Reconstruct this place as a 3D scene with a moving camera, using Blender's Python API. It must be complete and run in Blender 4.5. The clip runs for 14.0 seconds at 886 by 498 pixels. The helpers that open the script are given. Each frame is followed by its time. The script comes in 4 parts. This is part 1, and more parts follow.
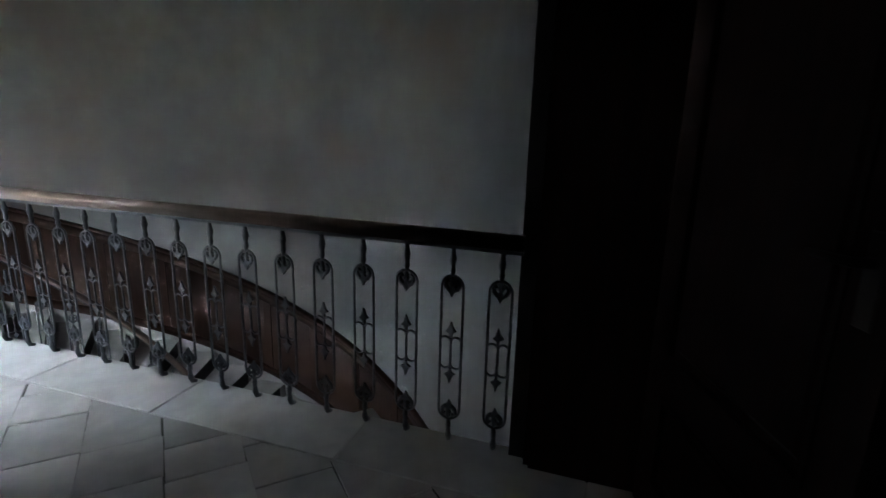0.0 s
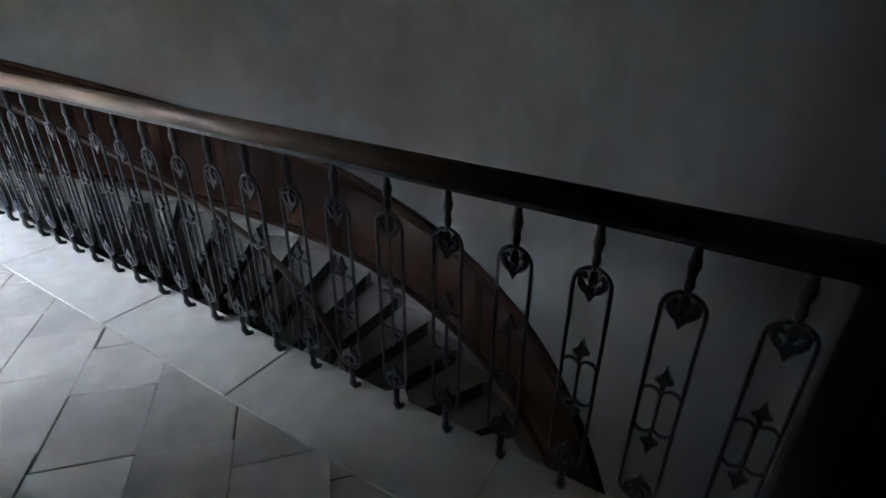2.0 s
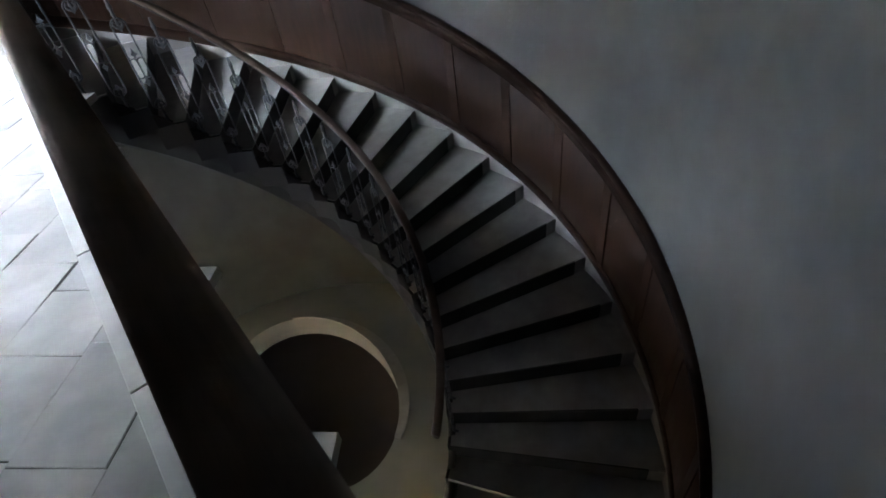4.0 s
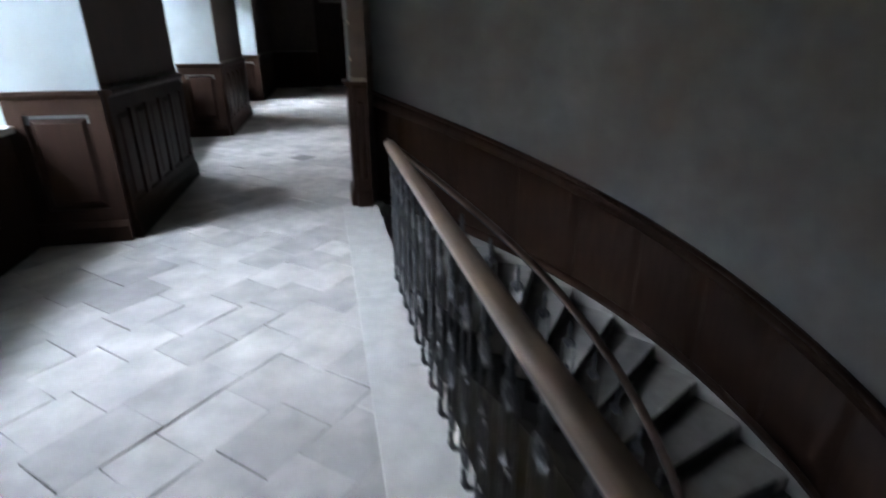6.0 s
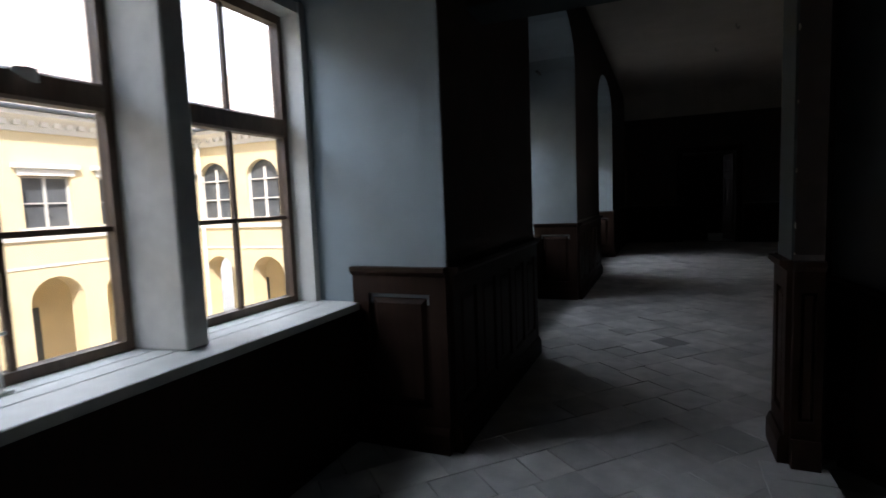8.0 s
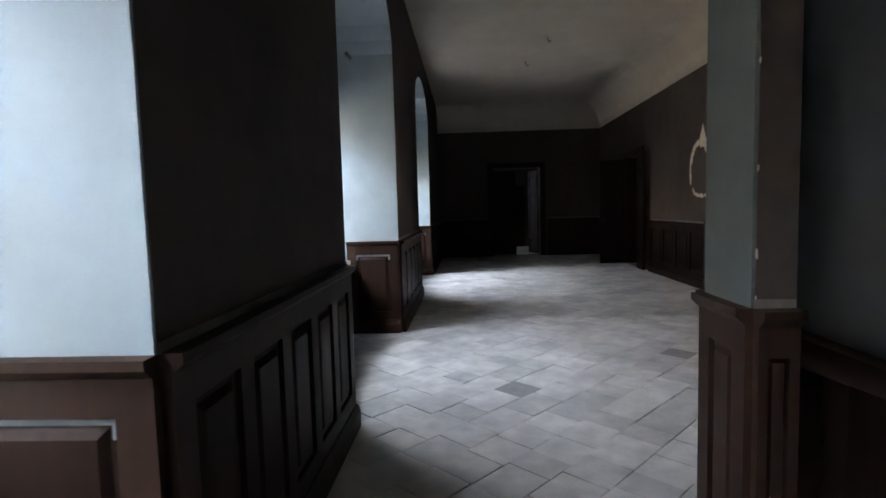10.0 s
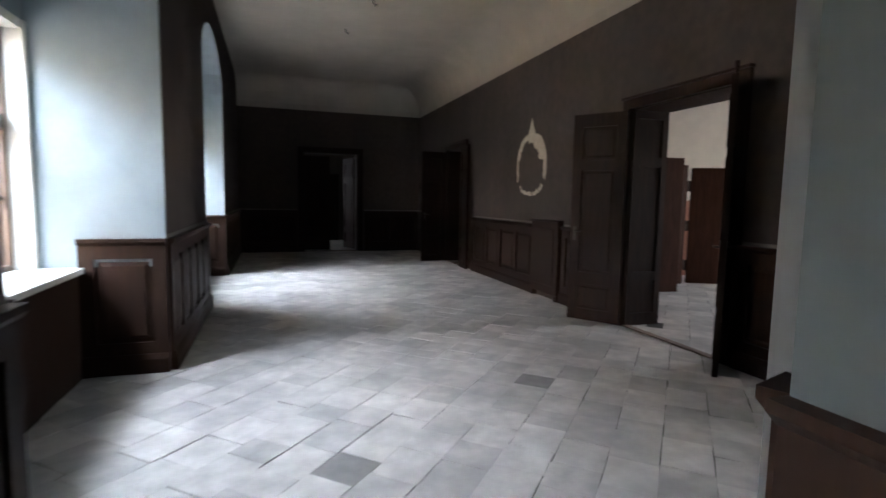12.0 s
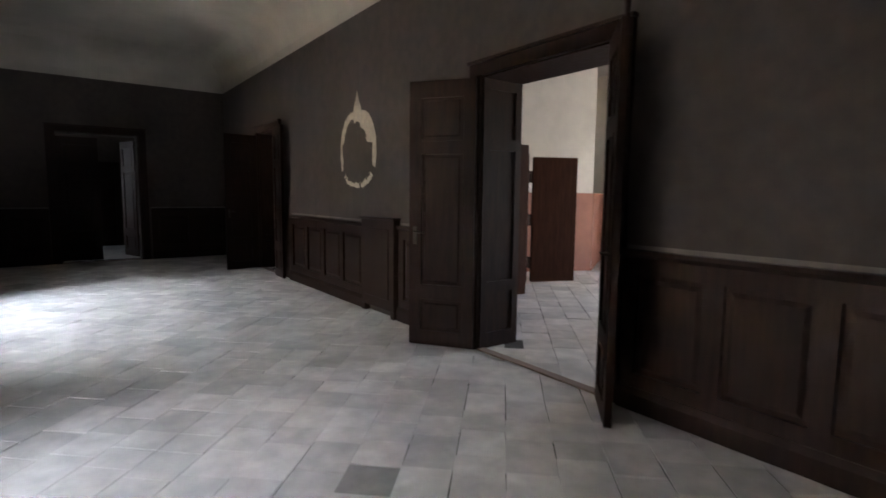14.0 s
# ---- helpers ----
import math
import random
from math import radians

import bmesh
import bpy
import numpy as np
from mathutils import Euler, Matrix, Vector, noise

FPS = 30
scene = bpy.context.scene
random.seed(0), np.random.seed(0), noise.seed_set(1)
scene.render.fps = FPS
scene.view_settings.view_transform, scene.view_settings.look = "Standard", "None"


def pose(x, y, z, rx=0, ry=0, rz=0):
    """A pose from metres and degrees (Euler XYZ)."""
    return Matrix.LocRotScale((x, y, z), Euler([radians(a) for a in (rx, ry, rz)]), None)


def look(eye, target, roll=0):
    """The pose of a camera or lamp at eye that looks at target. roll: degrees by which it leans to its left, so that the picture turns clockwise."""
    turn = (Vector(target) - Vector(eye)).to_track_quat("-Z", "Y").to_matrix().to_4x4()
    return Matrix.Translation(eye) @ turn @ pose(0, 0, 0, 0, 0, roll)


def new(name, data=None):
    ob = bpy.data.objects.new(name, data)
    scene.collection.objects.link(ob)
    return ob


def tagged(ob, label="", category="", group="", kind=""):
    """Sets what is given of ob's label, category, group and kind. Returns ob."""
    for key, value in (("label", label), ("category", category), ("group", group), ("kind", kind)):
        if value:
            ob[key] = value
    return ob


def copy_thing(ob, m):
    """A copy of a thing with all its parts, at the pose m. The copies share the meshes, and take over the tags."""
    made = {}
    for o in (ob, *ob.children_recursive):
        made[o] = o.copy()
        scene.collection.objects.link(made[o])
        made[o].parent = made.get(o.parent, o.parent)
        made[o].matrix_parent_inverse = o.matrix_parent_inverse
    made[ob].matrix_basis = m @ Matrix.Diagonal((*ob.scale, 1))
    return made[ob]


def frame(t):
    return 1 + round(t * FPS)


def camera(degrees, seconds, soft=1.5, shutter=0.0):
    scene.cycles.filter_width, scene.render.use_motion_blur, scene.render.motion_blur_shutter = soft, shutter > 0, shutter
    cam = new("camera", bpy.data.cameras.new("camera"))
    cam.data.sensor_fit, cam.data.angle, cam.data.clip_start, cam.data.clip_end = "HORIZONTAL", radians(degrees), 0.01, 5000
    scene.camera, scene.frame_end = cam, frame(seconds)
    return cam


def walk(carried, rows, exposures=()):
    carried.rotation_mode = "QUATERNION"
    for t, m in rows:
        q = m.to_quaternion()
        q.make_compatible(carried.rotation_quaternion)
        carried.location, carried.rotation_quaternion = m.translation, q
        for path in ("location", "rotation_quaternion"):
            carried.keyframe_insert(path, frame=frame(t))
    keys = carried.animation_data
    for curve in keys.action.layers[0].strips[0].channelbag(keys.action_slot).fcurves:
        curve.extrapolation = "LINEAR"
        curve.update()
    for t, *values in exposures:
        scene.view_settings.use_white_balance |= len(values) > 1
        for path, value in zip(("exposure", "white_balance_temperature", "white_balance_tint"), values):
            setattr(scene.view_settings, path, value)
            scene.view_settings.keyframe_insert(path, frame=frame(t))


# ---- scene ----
cam = camera(81.2, 14.0, shutter=0.4)
PATH = [
    (0, (-1.663, -5.683, 1.186), (0.174, -5.079, 0.711), 1.6),
    (0.5, (-1.626, -5.494, 1.291), (0.179, -4.824, 0.751), 1.9),
    (1, (-1.444, -5.228, 1.377), (0.283, -4.415, 0.781), 1.7),
    (1.5, (-1.300, -5.120, 1.380), (0.333, -4.311, 0.561), 1.4),
    (2, (-0.935, -5.226, 1.170), (0.574, -4.281, 0.261), 0.4),
    (4.3, (0.042, -5.056, 1.060), (0.752, -3.812, -0.333), -10.9),
    (4.5, (0.045, -4.974, 1.064), (0.705, -3.723, -0.349), -11.4),
    (5, (0.002, -4.791, 1.292), (0.624, -3.337, 0.068), -4.4),
    (5.5, (-0.187, -4.680, 1.295), (0.422, -3.048, 0.312), -0.7),
    (6, (-0.338, -4.281, 1.326), (0.067, -2.470, 0.580), -0.0),
    (6.5, (-0.444, -3.714, 1.338), (-0.426, -1.783, 0.816), 1.9),
    (7, (-0.457, -3.382, 1.360), (-1.094, -1.519, 1.007), 0.3),
    (7.5, (-0.674, -3.109, 1.351), (-1.572, -1.332, 1.169), -0.6),
    (8, (-0.684, -2.879, 1.377), (-1.473, -1.050, 1.195), -2.2),
    (8.5, (-0.723, -2.513, 1.352), (-1.326, -0.613, 1.185), -2.8),
    (10.8, (-1.110, -1.120, 1.370), (-0.960, 0.868, 1.210), 0.6),
    (11, (-1.120, -1.001, 1.372), (-0.908, 0.980, 1.197), 1.2),
    (11.5, (-1.119, -0.628, 1.378), (-0.723, 1.324, 1.194), 0.8),
    (12, (-0.981, -0.268, 1.364), (-0.357, 1.622, 1.172), 1.0),
    (12.5, (-0.860, 0.125, 1.395), (0.127, 1.849, 1.162), 0.2),
    (13, (-0.661, 0.380, 1.332), (0.558, 1.943, 1.065), -1.1),
    (13.5, (-0.393, 0.665, 1.352), (0.864, 2.197, 1.081), -0.3),
    (14, (-0.219, 1.044, 1.360), (0.963, 2.644, 1.152), 0.6),
]
walk(cam, [(t, look(e, g, r)) for t, e, g, r in PATH],
     exposures=[(0, 4.5, 6200, 14), (1, 4.42, 6200, 14), (2.2, 4.2, 6200, 14), (4.3, 4.95, 6200, 14), (5, 4.42, 6200, 14), (5.5, 4.08, 6200, 14), (6, 3.62, 6200, 14), (6.5, 3.2, 6250, 14), (7, 2.8, 6300, 14), (7.4, 1.8, 6300, 14), (8, 0.85, 6250, 14), (8.8, 0.8, 6250, 14), (10.6, 4.3, 6250, 14), (11.5, 4.08, 6250, 14), (12.5, 3.78, 6400, 15), (14, 4.18, 6400, 15)])

# ---- light ----
world = bpy.data.worlds.new("world")
scene.world = world
world.use_nodes = True
wn = world.node_tree
sky = wn.nodes.new("ShaderNodeTexSky")
sky.sky_type = "NISHITA"
sky.sun_disc = False
sky.sun_elevation, sky.sun_rotation = radians(46), radians(133)
sky.air_density, sky.dust_density = 1.0, 2.0
wn.links.new(sky.outputs[0], wn.nodes["Background"].inputs[0])
wn.nodes["Background"].inputs[1].default_value = 0.15
sun_data = bpy.data.lights.new("sun", "SUN")
sun_data.energy, sun_data.angle, sun_data.color = 5.0, radians(3), (1.0, 0.95, 0.88)
sun = new("sun", sun_data)
sun.matrix_world = look((20, -26, 44), (-10, 2, 0))


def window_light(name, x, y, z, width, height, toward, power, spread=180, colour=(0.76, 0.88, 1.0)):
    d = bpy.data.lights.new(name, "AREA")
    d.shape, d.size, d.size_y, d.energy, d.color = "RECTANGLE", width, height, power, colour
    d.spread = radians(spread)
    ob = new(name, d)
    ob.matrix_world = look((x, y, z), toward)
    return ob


# area lamps added outside, above the niche windows, in place of the sky's light
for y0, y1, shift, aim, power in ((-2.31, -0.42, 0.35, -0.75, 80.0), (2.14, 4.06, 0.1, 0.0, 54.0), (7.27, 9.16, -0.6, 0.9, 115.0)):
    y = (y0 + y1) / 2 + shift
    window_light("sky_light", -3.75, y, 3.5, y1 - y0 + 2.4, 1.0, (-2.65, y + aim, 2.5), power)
# lamps added at unseen windows to brighten the side room and end room
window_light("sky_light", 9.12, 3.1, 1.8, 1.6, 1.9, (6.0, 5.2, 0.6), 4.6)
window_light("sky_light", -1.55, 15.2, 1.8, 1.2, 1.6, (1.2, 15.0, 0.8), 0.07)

# ---- materials ----


def mat(name, base, rough=0.6, metal=0.0, spread=0.12, scale=6.0, stain=0.0, stain_col=None, bump=0.15, grain=None, island=0.0, obj=0.0, streak=0.0, gloss=0.5, stain_scale=0.9):
    """A procedural surface: base colour with fine grain, broad stains and relief. grain: (x, y, z) stretch for wood fibres."""
    m = bpy.data.materials.new(name)
    m.use_nodes = True
    nt = m.node_tree
    N, Lk = nt.nodes, nt.links
    b = N["Principled BSDF"]
    b.inputs["Metallic"].default_value = metal
    b.inputs["Specular IOR Level"].default_value = gloss
    tc = N.new("ShaderNodeTexCoord")
    mp = N.new("ShaderNodeMapping")
    geo = N.new("ShaderNodeNewGeometry")
    Lk.new(geo.outputs["Position"], mp.inputs["Vector"])
    mp.inputs["Scale"].default_value = grain or (1, 1, 1)
    fine = N.new("ShaderNodeTexNoise")
    fine.inputs["Scale"].default_value, fine.inputs["Detail"].default_value = scale, 8
    Lk.new(mp.outputs[0], fine.inputs["Vector"])
    ramp = N.new("ShaderNodeValToRGB")
    lo = [c * (1 - spread) for c in base]
    hi = [min(1, c * (1 + spread)) for c in base]
    ramp.color_ramp.elements[0].color, ramp.color_ramp.elements[1].color = (*lo, 1), (*hi, 1)
    ramp.color_ramp.elements[0].position, ramp.color_ramp.elements[1].position = 0.3, 0.7
    Lk.new(fine.outputs["Fac"], ramp.inputs[0])
    col = ramp.outputs[0]
    if stain:
        big = N.new("ShaderNodeTexNoise")
        big.inputs["Scale"].default_value, big.inputs["Detail"].default_value = stain_scale, 7
        Lk.new(geo.outputs["Position"], big.inputs["Vector"])
        r2 = N.new("ShaderNodeMapRange")
        r2.inputs[1].default_value, r2.inputs[2].default_value, r2.inputs[4].default_value = 0.45, 0.7, stain
        Lk.new(big.outputs["Fac"], r2.inputs[0])
        mx = N.new("ShaderNodeMix")
        mx.data_type = "RGBA"
        Lk.new(r2.outputs[0], mx.inputs[0])
        Lk.new(col, mx.inputs[6])
        mx.inputs[7].default_value = (*(stain_col or [c * 0.5 for c in base]), 1)
        col = mx.outputs[2]
    if streak:
        mp2 = N.new("ShaderNodeMapping")
        mp2.inputs["Scale"].default_value = (1.0, 1.0, 0.3)
        Lk.new(geo.outputs["Position"], mp2.inputs["Vector"])
        run = N.new("ShaderNodeTexNoise")
        run.inputs["Scale"].default_value, run.inputs["Detail"].default_value = 1.7, 6
        Lk.new(mp2.outputs[0], run.inputs["Vector"])
        r3 = N.new("ShaderNodeMapRange")
        r3.inputs[1].default_value, r3.inputs[2].default_value = 0.3, 0.7
        r3.inputs[3].default_value, r3.inputs[4].default_value = 1 - streak, 1 + streak
        Lk.new(run.outputs["Fac"], r3.inputs[0])
        hv = N.new("ShaderNodeHueSaturation")
        Lk.new(r3.outputs[0], hv.inputs["Value"])
        Lk.new(col, hv.inputs["Color"])
        col = hv.outputs[0]
    if island or obj:
        rnd = geo.outputs["Random Per Island"] if island else N.new("ShaderNodeObjectInfo").outputs["Random"]
        hs = N.new("ShaderNodeHueSaturation")
        mr = N.new("ShaderNodeMapRange")
        a = island or obj
        mr.inputs[3].default_value, mr.inputs[4].default_value = 1 - a, 1 + a
        Lk.new(rnd, mr.inputs[0])
        Lk.new(mr.outputs[0], hs.inputs["Value"])
        Lk.new(col, hs.inputs["Color"])
        col = hs.outputs[0]
    Lk.new(col, b.inputs["Base Color"])
    rr = N.new("ShaderNodeMapRange")
    rr.inputs[3].default_value, rr.inputs[4].default_value = max(0.05, rough - 0.12), min(1, rough + 0.12)
    Lk.new(fine.outputs["Fac"], rr.inputs[0])
    Lk.new(rr.outputs[0], b.inputs["Roughness"])
    if bump:
        bp = N.new("ShaderNodeBump")
        bp.inputs["Strength"].default_value, bp.inputs["Distance"].default_value = bump, 0.01
        Lk.new(fine.outputs["Fac"], bp.inputs["Height"])
        Lk.new(bp.outputs[0], b.inputs["Normal"])
    return m


PAPER = mat("faded_grey_brown_wallpaper", (0.072, 0.055, 0.047), 0.85, spread=0.16, scale=9, stain=0.5, stain_col=(0.06, 0.048, 0.041), bump=0.1, streak=0.12, gloss=0.25)
STAIRWALL = mat("grey_stair_wall_paint", (0.138, 0.146, 0.145), 0.7, spread=0.12, scale=5, stain=0.75, stain_col=(0.112, 0.092, 0.08), bump=0.1, streak=0.12, gloss=0.25)
REVEAL = mat("pale_blue_grey_plaster", (0.245, 0.295, 0.318), 0.75, spread=0.07, scale=5, stain=0.3, stain_col=(0.215, 0.247, 0.25), bump=0.12)
# reveal plaster again for the opening's jamb, with shade put into its colour
SHADEDREVEAL = mat("grey_green_shaded_plaster", (0.088, 0.102, 0.1), 0.8, spread=0.1, scale=6, stain=0.4, stain_col=(0.1, 0.108, 0.1), bump=0.15, gloss=0.2)
THRESHOLD = mat("scuffed_threshold_wood", (0.2, 0.14, 0.11), 0.6, spread=0.25, scale=12, grain=(6, 1, 6), bump=0.15)
WHITE = mat("old_white_paint", (0.6, 0.59, 0.55), 0.6, spread=0.08, scale=12, stain=0.3, stain_col=(0.45, 0.42, 0.36), bump=0.15)
CEIL = mat("dusty_ceiling_plaster", (0.44, 0.39, 0.325), 0.9, spread=0.06, scale=3, stain=0.4, stain_col=(0.34, 0.3, 0.255), bump=0.08)
# plaster for unseen ceilings, its colour set dark to cut bounced light
DARKCEIL = mat("dark_unseen_ceiling_plaster", (0.2, 0.18, 0.155), 0.9, spread=0.1, scale=3, stain=0.5, stain_col=(0.15, 0.135, 0.115), bump=0.08)
WOOD = mat("brown_painted_panelling", (0.026, 0.0132, 0.0088), 0.55, spread=0.2, scale=9, grain=(3.2, 3.2, 0.35), stain=0.3, stain_col=(0.034, 0.0185, 0.0125), bump=0.12, gloss=0.1)
DOORWOOD = mat("dark_stained_door_wood", (0.02, 0.009, 0.006), 0.5, spread=0.3, scale=9, grain=(3.2, 3.2, 0.35), stain=0.3, stain_col=(0.027, 0.0125, 0.0085), bump=0.12, gloss=0.1)
ORANGEWOOD = mat("red_brown_door_wood", (0.03, 0.0115, 0.0065), 0.5, spread=0.25, scale=9, grain=(3.2, 3.2, 0.35), bump=0.1, gloss=0.05)
RAILWOOD = mat("worn_wooden_handrail", (0.2, 0.145, 0.105), 0.38, spread=0.2, scale=8, grain=(9, 1, 9), stain=0.5, stain_col=(0.1, 0.06, 0.04), bump=0.08)
DARKRAIL = mat("dark_iron_bound_handrail", (0.07, 0.045, 0.033), 0.4, spread=0.2, scale=14, bump=0.08)
IRON = mat("black_cast_iron", (0.05, 0.053, 0.058), 0.38, metal=0.3, spread=0.3, scale=40, bump=0.25)
STONE = mat("worn_pale_floor_stone", (0.5, 0.475, 0.44), 0.6, spread=0.17, scale=7, stain=0.75, stain_col=(0.3, 0.283, 0.262), bump=0.4, obj=0.17, stain_scale=1.9)
STONEREST = mat("worn_floor_stone_rest", (0.5, 0.475, 0.44), 0.6, spread=0.17, scale=7, stain=0.75, stain_col=(0.3, 0.283, 0.262), bump=0.4, island=0.17, stain_scale=1.9)
DARKSTONE = mat("dark_grey_floor_stone", (0.21, 0.2, 0.185), 0.6, spread=0.15, scale=11, bump=0.3)
JOINT = mat("dusty_floor_joint", (0.06, 0.056, 0.05), 0.95, spread=0.2, scale=20, bump=0.3)
BORDER = mat("pale_edge_stone", (0.52, 0.51, 0.475), 0.6, spread=0.12, scale=9, stain=0.3, stain_col=(0.33, 0.3, 0.26), bump=0.25)
LOWFLOOR = mat("smooth_grey_lower_floor", (0.42, 0.41, 0.37), 0.7, spread=0.08, scale=4, stain=0.3, stain_col=(0.24, 0.23, 0.2), bump=0.1)
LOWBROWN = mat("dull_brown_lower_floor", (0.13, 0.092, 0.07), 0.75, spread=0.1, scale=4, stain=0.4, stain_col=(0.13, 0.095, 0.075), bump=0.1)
LOWPLASTER = mat("olive_grey_lower_plaster", (0.34, 0.33, 0.28), 0.85, spread=0.08, scale=4, stain=0.4, stain_col=(0.27, 0.255, 0.21), bump=0.1)
TREAD = mat("worn_stone_tread", (0.28, 0.268, 0.248), 0.6, spread=0.16, scale=9, stain=0.5, stain_col=(0.18, 0.165, 0.148), bump=0.25, obj=0.08)
RISER = mat("black_painted_riser", (0.012, 0.0115, 0.011), 0.6, spread=0.2, scale=12, bump=0.2)
FRAMEWOOD = mat("brown_window_wood", (0.1, 0.06, 0.038), 0.5, spread=0.3, scale=10, grain=(4, 4, 1), bump=0.2)
FACADE = mat("yellow_facade_render", (0.78, 0.645, 0.4), 0.85, spread=0.08, scale=1.5, stain=0.4, stain_col=(0.74, 0.62, 0.42), bump=0.1)
FACADETRIM = mat("cream_facade_trim", (0.8, 0.77, 0.7), 0.8, spread=0.06, scale=2, bump=0.1)
ROOF = mat("pale_clay_roof", (0.7, 0.62, 0.56), 0.8, spread=0.15, scale=6, bump=0.2)
SHADEPANE = mat("dim_facade_glass", (0.1, 0.11, 0.12), 0.15, spread=0.2, scale=2, bump=0)
COURT = mat("courtyard_paving", (0.3, 0.29, 0.26), 0.85, spread=0.15, scale=2, bump=0.2)
RED = mat("red_brown_dado_paint", (0.3, 0.13, 0.085), 0.7, spread=0.1, scale=5, bump=0.1)
CREAMWALL = mat("cream_room_wall", (0.6, 0.56, 0.49), 0.8, spread=0.07, scale=4, stain=0.4, stain_col=(0.5, 0.45, 0.38), bump=0.1)
BAREPLASTER = mat("bare_cream_plaster", (0.5, 0.44, 0.34), 0.9, spread=0.15, scale=18, bump=0.3)
DUSTLINE = mat("pale_bare_wall_line", (0.17, 0.15, 0.13), 0.85, spread=0.25, scale=9, stain=0.6, stain_col=(0.09, 0.078, 0.068), bump=0.1)
BRASS = mat("tarnished_metal", (0.05, 0.042, 0.034), 0.6, metal=0.5, spread=0.2, scale=30, bump=0.1)

GLASS = bpy.data.materials.new("window_glass")
GLASS.use_nodes = True
_b = GLASS.node_tree.nodes["Principled BSDF"]
_b.inputs["Roughness"].default_value, _b.inputs["Transmission Weight"].default_value, _b.inputs["IOR"].default_value = 0.02, 1.0, 1.05

# ---- building tools ----


def box(bm, x0, x1, y0, y1, z0, z1):
    v = [bm.verts.new(p) for p in ((x0, y0, z0), (x1, y0, z0), (x1, y1, z0), (x0, y1, z0), (x0, y0, z1), (x1, y0, z1), (x1, y1, z1), (x0, y1, z1))]
    for f in ((3, 2, 1, 0), (4, 5, 6, 7), (0, 1, 5, 4), (1, 2, 6, 5), (2, 3, 7, 6), (3, 0, 4, 7)):
        bm.faces.new([v[i] for i in f])
    return bm


def prism(bm, pts, lift):
    """A solid over a closed outline of 3D points, pushed along the vector lift."""
    a = [bm.verts.new(p) for p in pts]
    b = [bm.verts.new(Vector(p) + Vector(lift)) for p in pts]
    n = len(a)
    bm.faces.new(a)
    bm.faces.new(b[::-1])
    for i in range(n):
        bm.faces.new((a[i], b[i], b[(i + 1) % n], a[(i + 1) % n]))
    return bm


def tube(bm, pts, r, n=8, up=(0, 0, 1), flat=1.0):
    """A round bar along points; r may be a list. flat squeezes it along the second axis."""
    rings = []
    pts = [Vector(p) for p in pts]
    for i, p in enumerate(pts):
        d = (pts[min(i + 1, len(pts) - 1)] - pts[max(i - 1, 0)]).normalized()
        s = d.cross(Vector(up))
        s = s.normalized() if s.length > 1e-4 else Vector((1, 0, 0))
        w = s.cross(d).normalized()
        rad = r[i] if isinstance(r, (list, tuple)) else r
        rings.append([bm.verts.new(p + s * rad * math.cos(2 * math.pi * k / n) + w * rad * flat * math.sin(2 * math.pi * k / n)) for k in range(n)])
    for a, b in zip(rings, rings[1:]):
        for k in range(n):
            bm.faces.new((a[k], a[(k + 1) % n], b[(k + 1) % n], b[k]))
    bm.faces.new(rings[0][::-1])
    bm.faces.new(rings[-1])
    return bm


def finish(name, bm, material, parent=None, label="", smooth=False, bevel=0.0):
    if bevel:
        bmesh.ops.bevel(bm, geom=list(bm.edges), offset=bevel, segments=1, affect="EDGES", profile=0.5)
    bmesh.ops.recalc_face_normals(bm, faces=list(bm.faces))
    me = bpy.data.meshes.new(name)
    bm.to_mesh(me)
    bm.free()
    me.materials.append(material)
    if smooth:
        for p in me.polygons:
            p.use_smooth = True
    ob = new(name, me)
    ob.parent = parent
    if label:
        ob["label"] = label
    return ob


def part(name, bm, material, parent, label="", smooth=False, bevel=0.0):
    return finish(name, bm, material, parent, label, smooth, bevel)


def structure(name, bm, material, label, category, bevel=0.0, smooth=False):
    return tagged(finish(name, bm, material, None, "", smooth, bevel), label, category, kind="structure")


def root(name, label, category, m=None, group="", kind=""):
    ob = new(name)
    ob.empty_display_size = 0.1
    if m is not None:
        ob.matrix_world = m
    return tagged(ob, label, category, group, kind)


def along(p0, p1):
    """A local frame: origin p0, x along to p1, y to the left of it, z up. Returns the pose and the length."""
    a, b = Vector((*p0, 0)), Vector((*p1, 0))
    d = b - a
    return Matrix.Translation(a) @ Matrix.Rotation(math.atan2(d.y, d.x), 4, "Z"), d.length


# ---- the plan, in metres ----
PIER = -1.75      # face of the window wall
RIGHT = 2.7       # face of the gallery's inner wall
END = 13.0        # face of the gallery's end wall
CEILING = 4.12
BACK = 1.3       # gallery's near wall at its inner end
DADO = 1.03
SILL = 0.82
GLAZING = -2.73
JAMB0, JAMB1, JX = 0.06, 0.38, -0.11
STEP_H, STEP_A, STEP_0 = 0.146, 8.0, 0.6
YC, RA, RB = -2.595, 2.67, 2.815      # centre and half axes of the stair's outer wall
IA, IB = 1.255, 1.245                # half axes of the well
STAIR_DADO = 0.985   # height of the stair's dado over its slope
LOWER = -3.7
NICHES = [(-2.75, -0.36), (1.6, 4.12), (6.6, 9.22)]


def ellipse(a, b, deg):
    """Plan point of the stair at an angle from straight ahead, clockwise."""
    r = radians(deg)
    return a * math.sin(r), YC + b * math.cos(r)


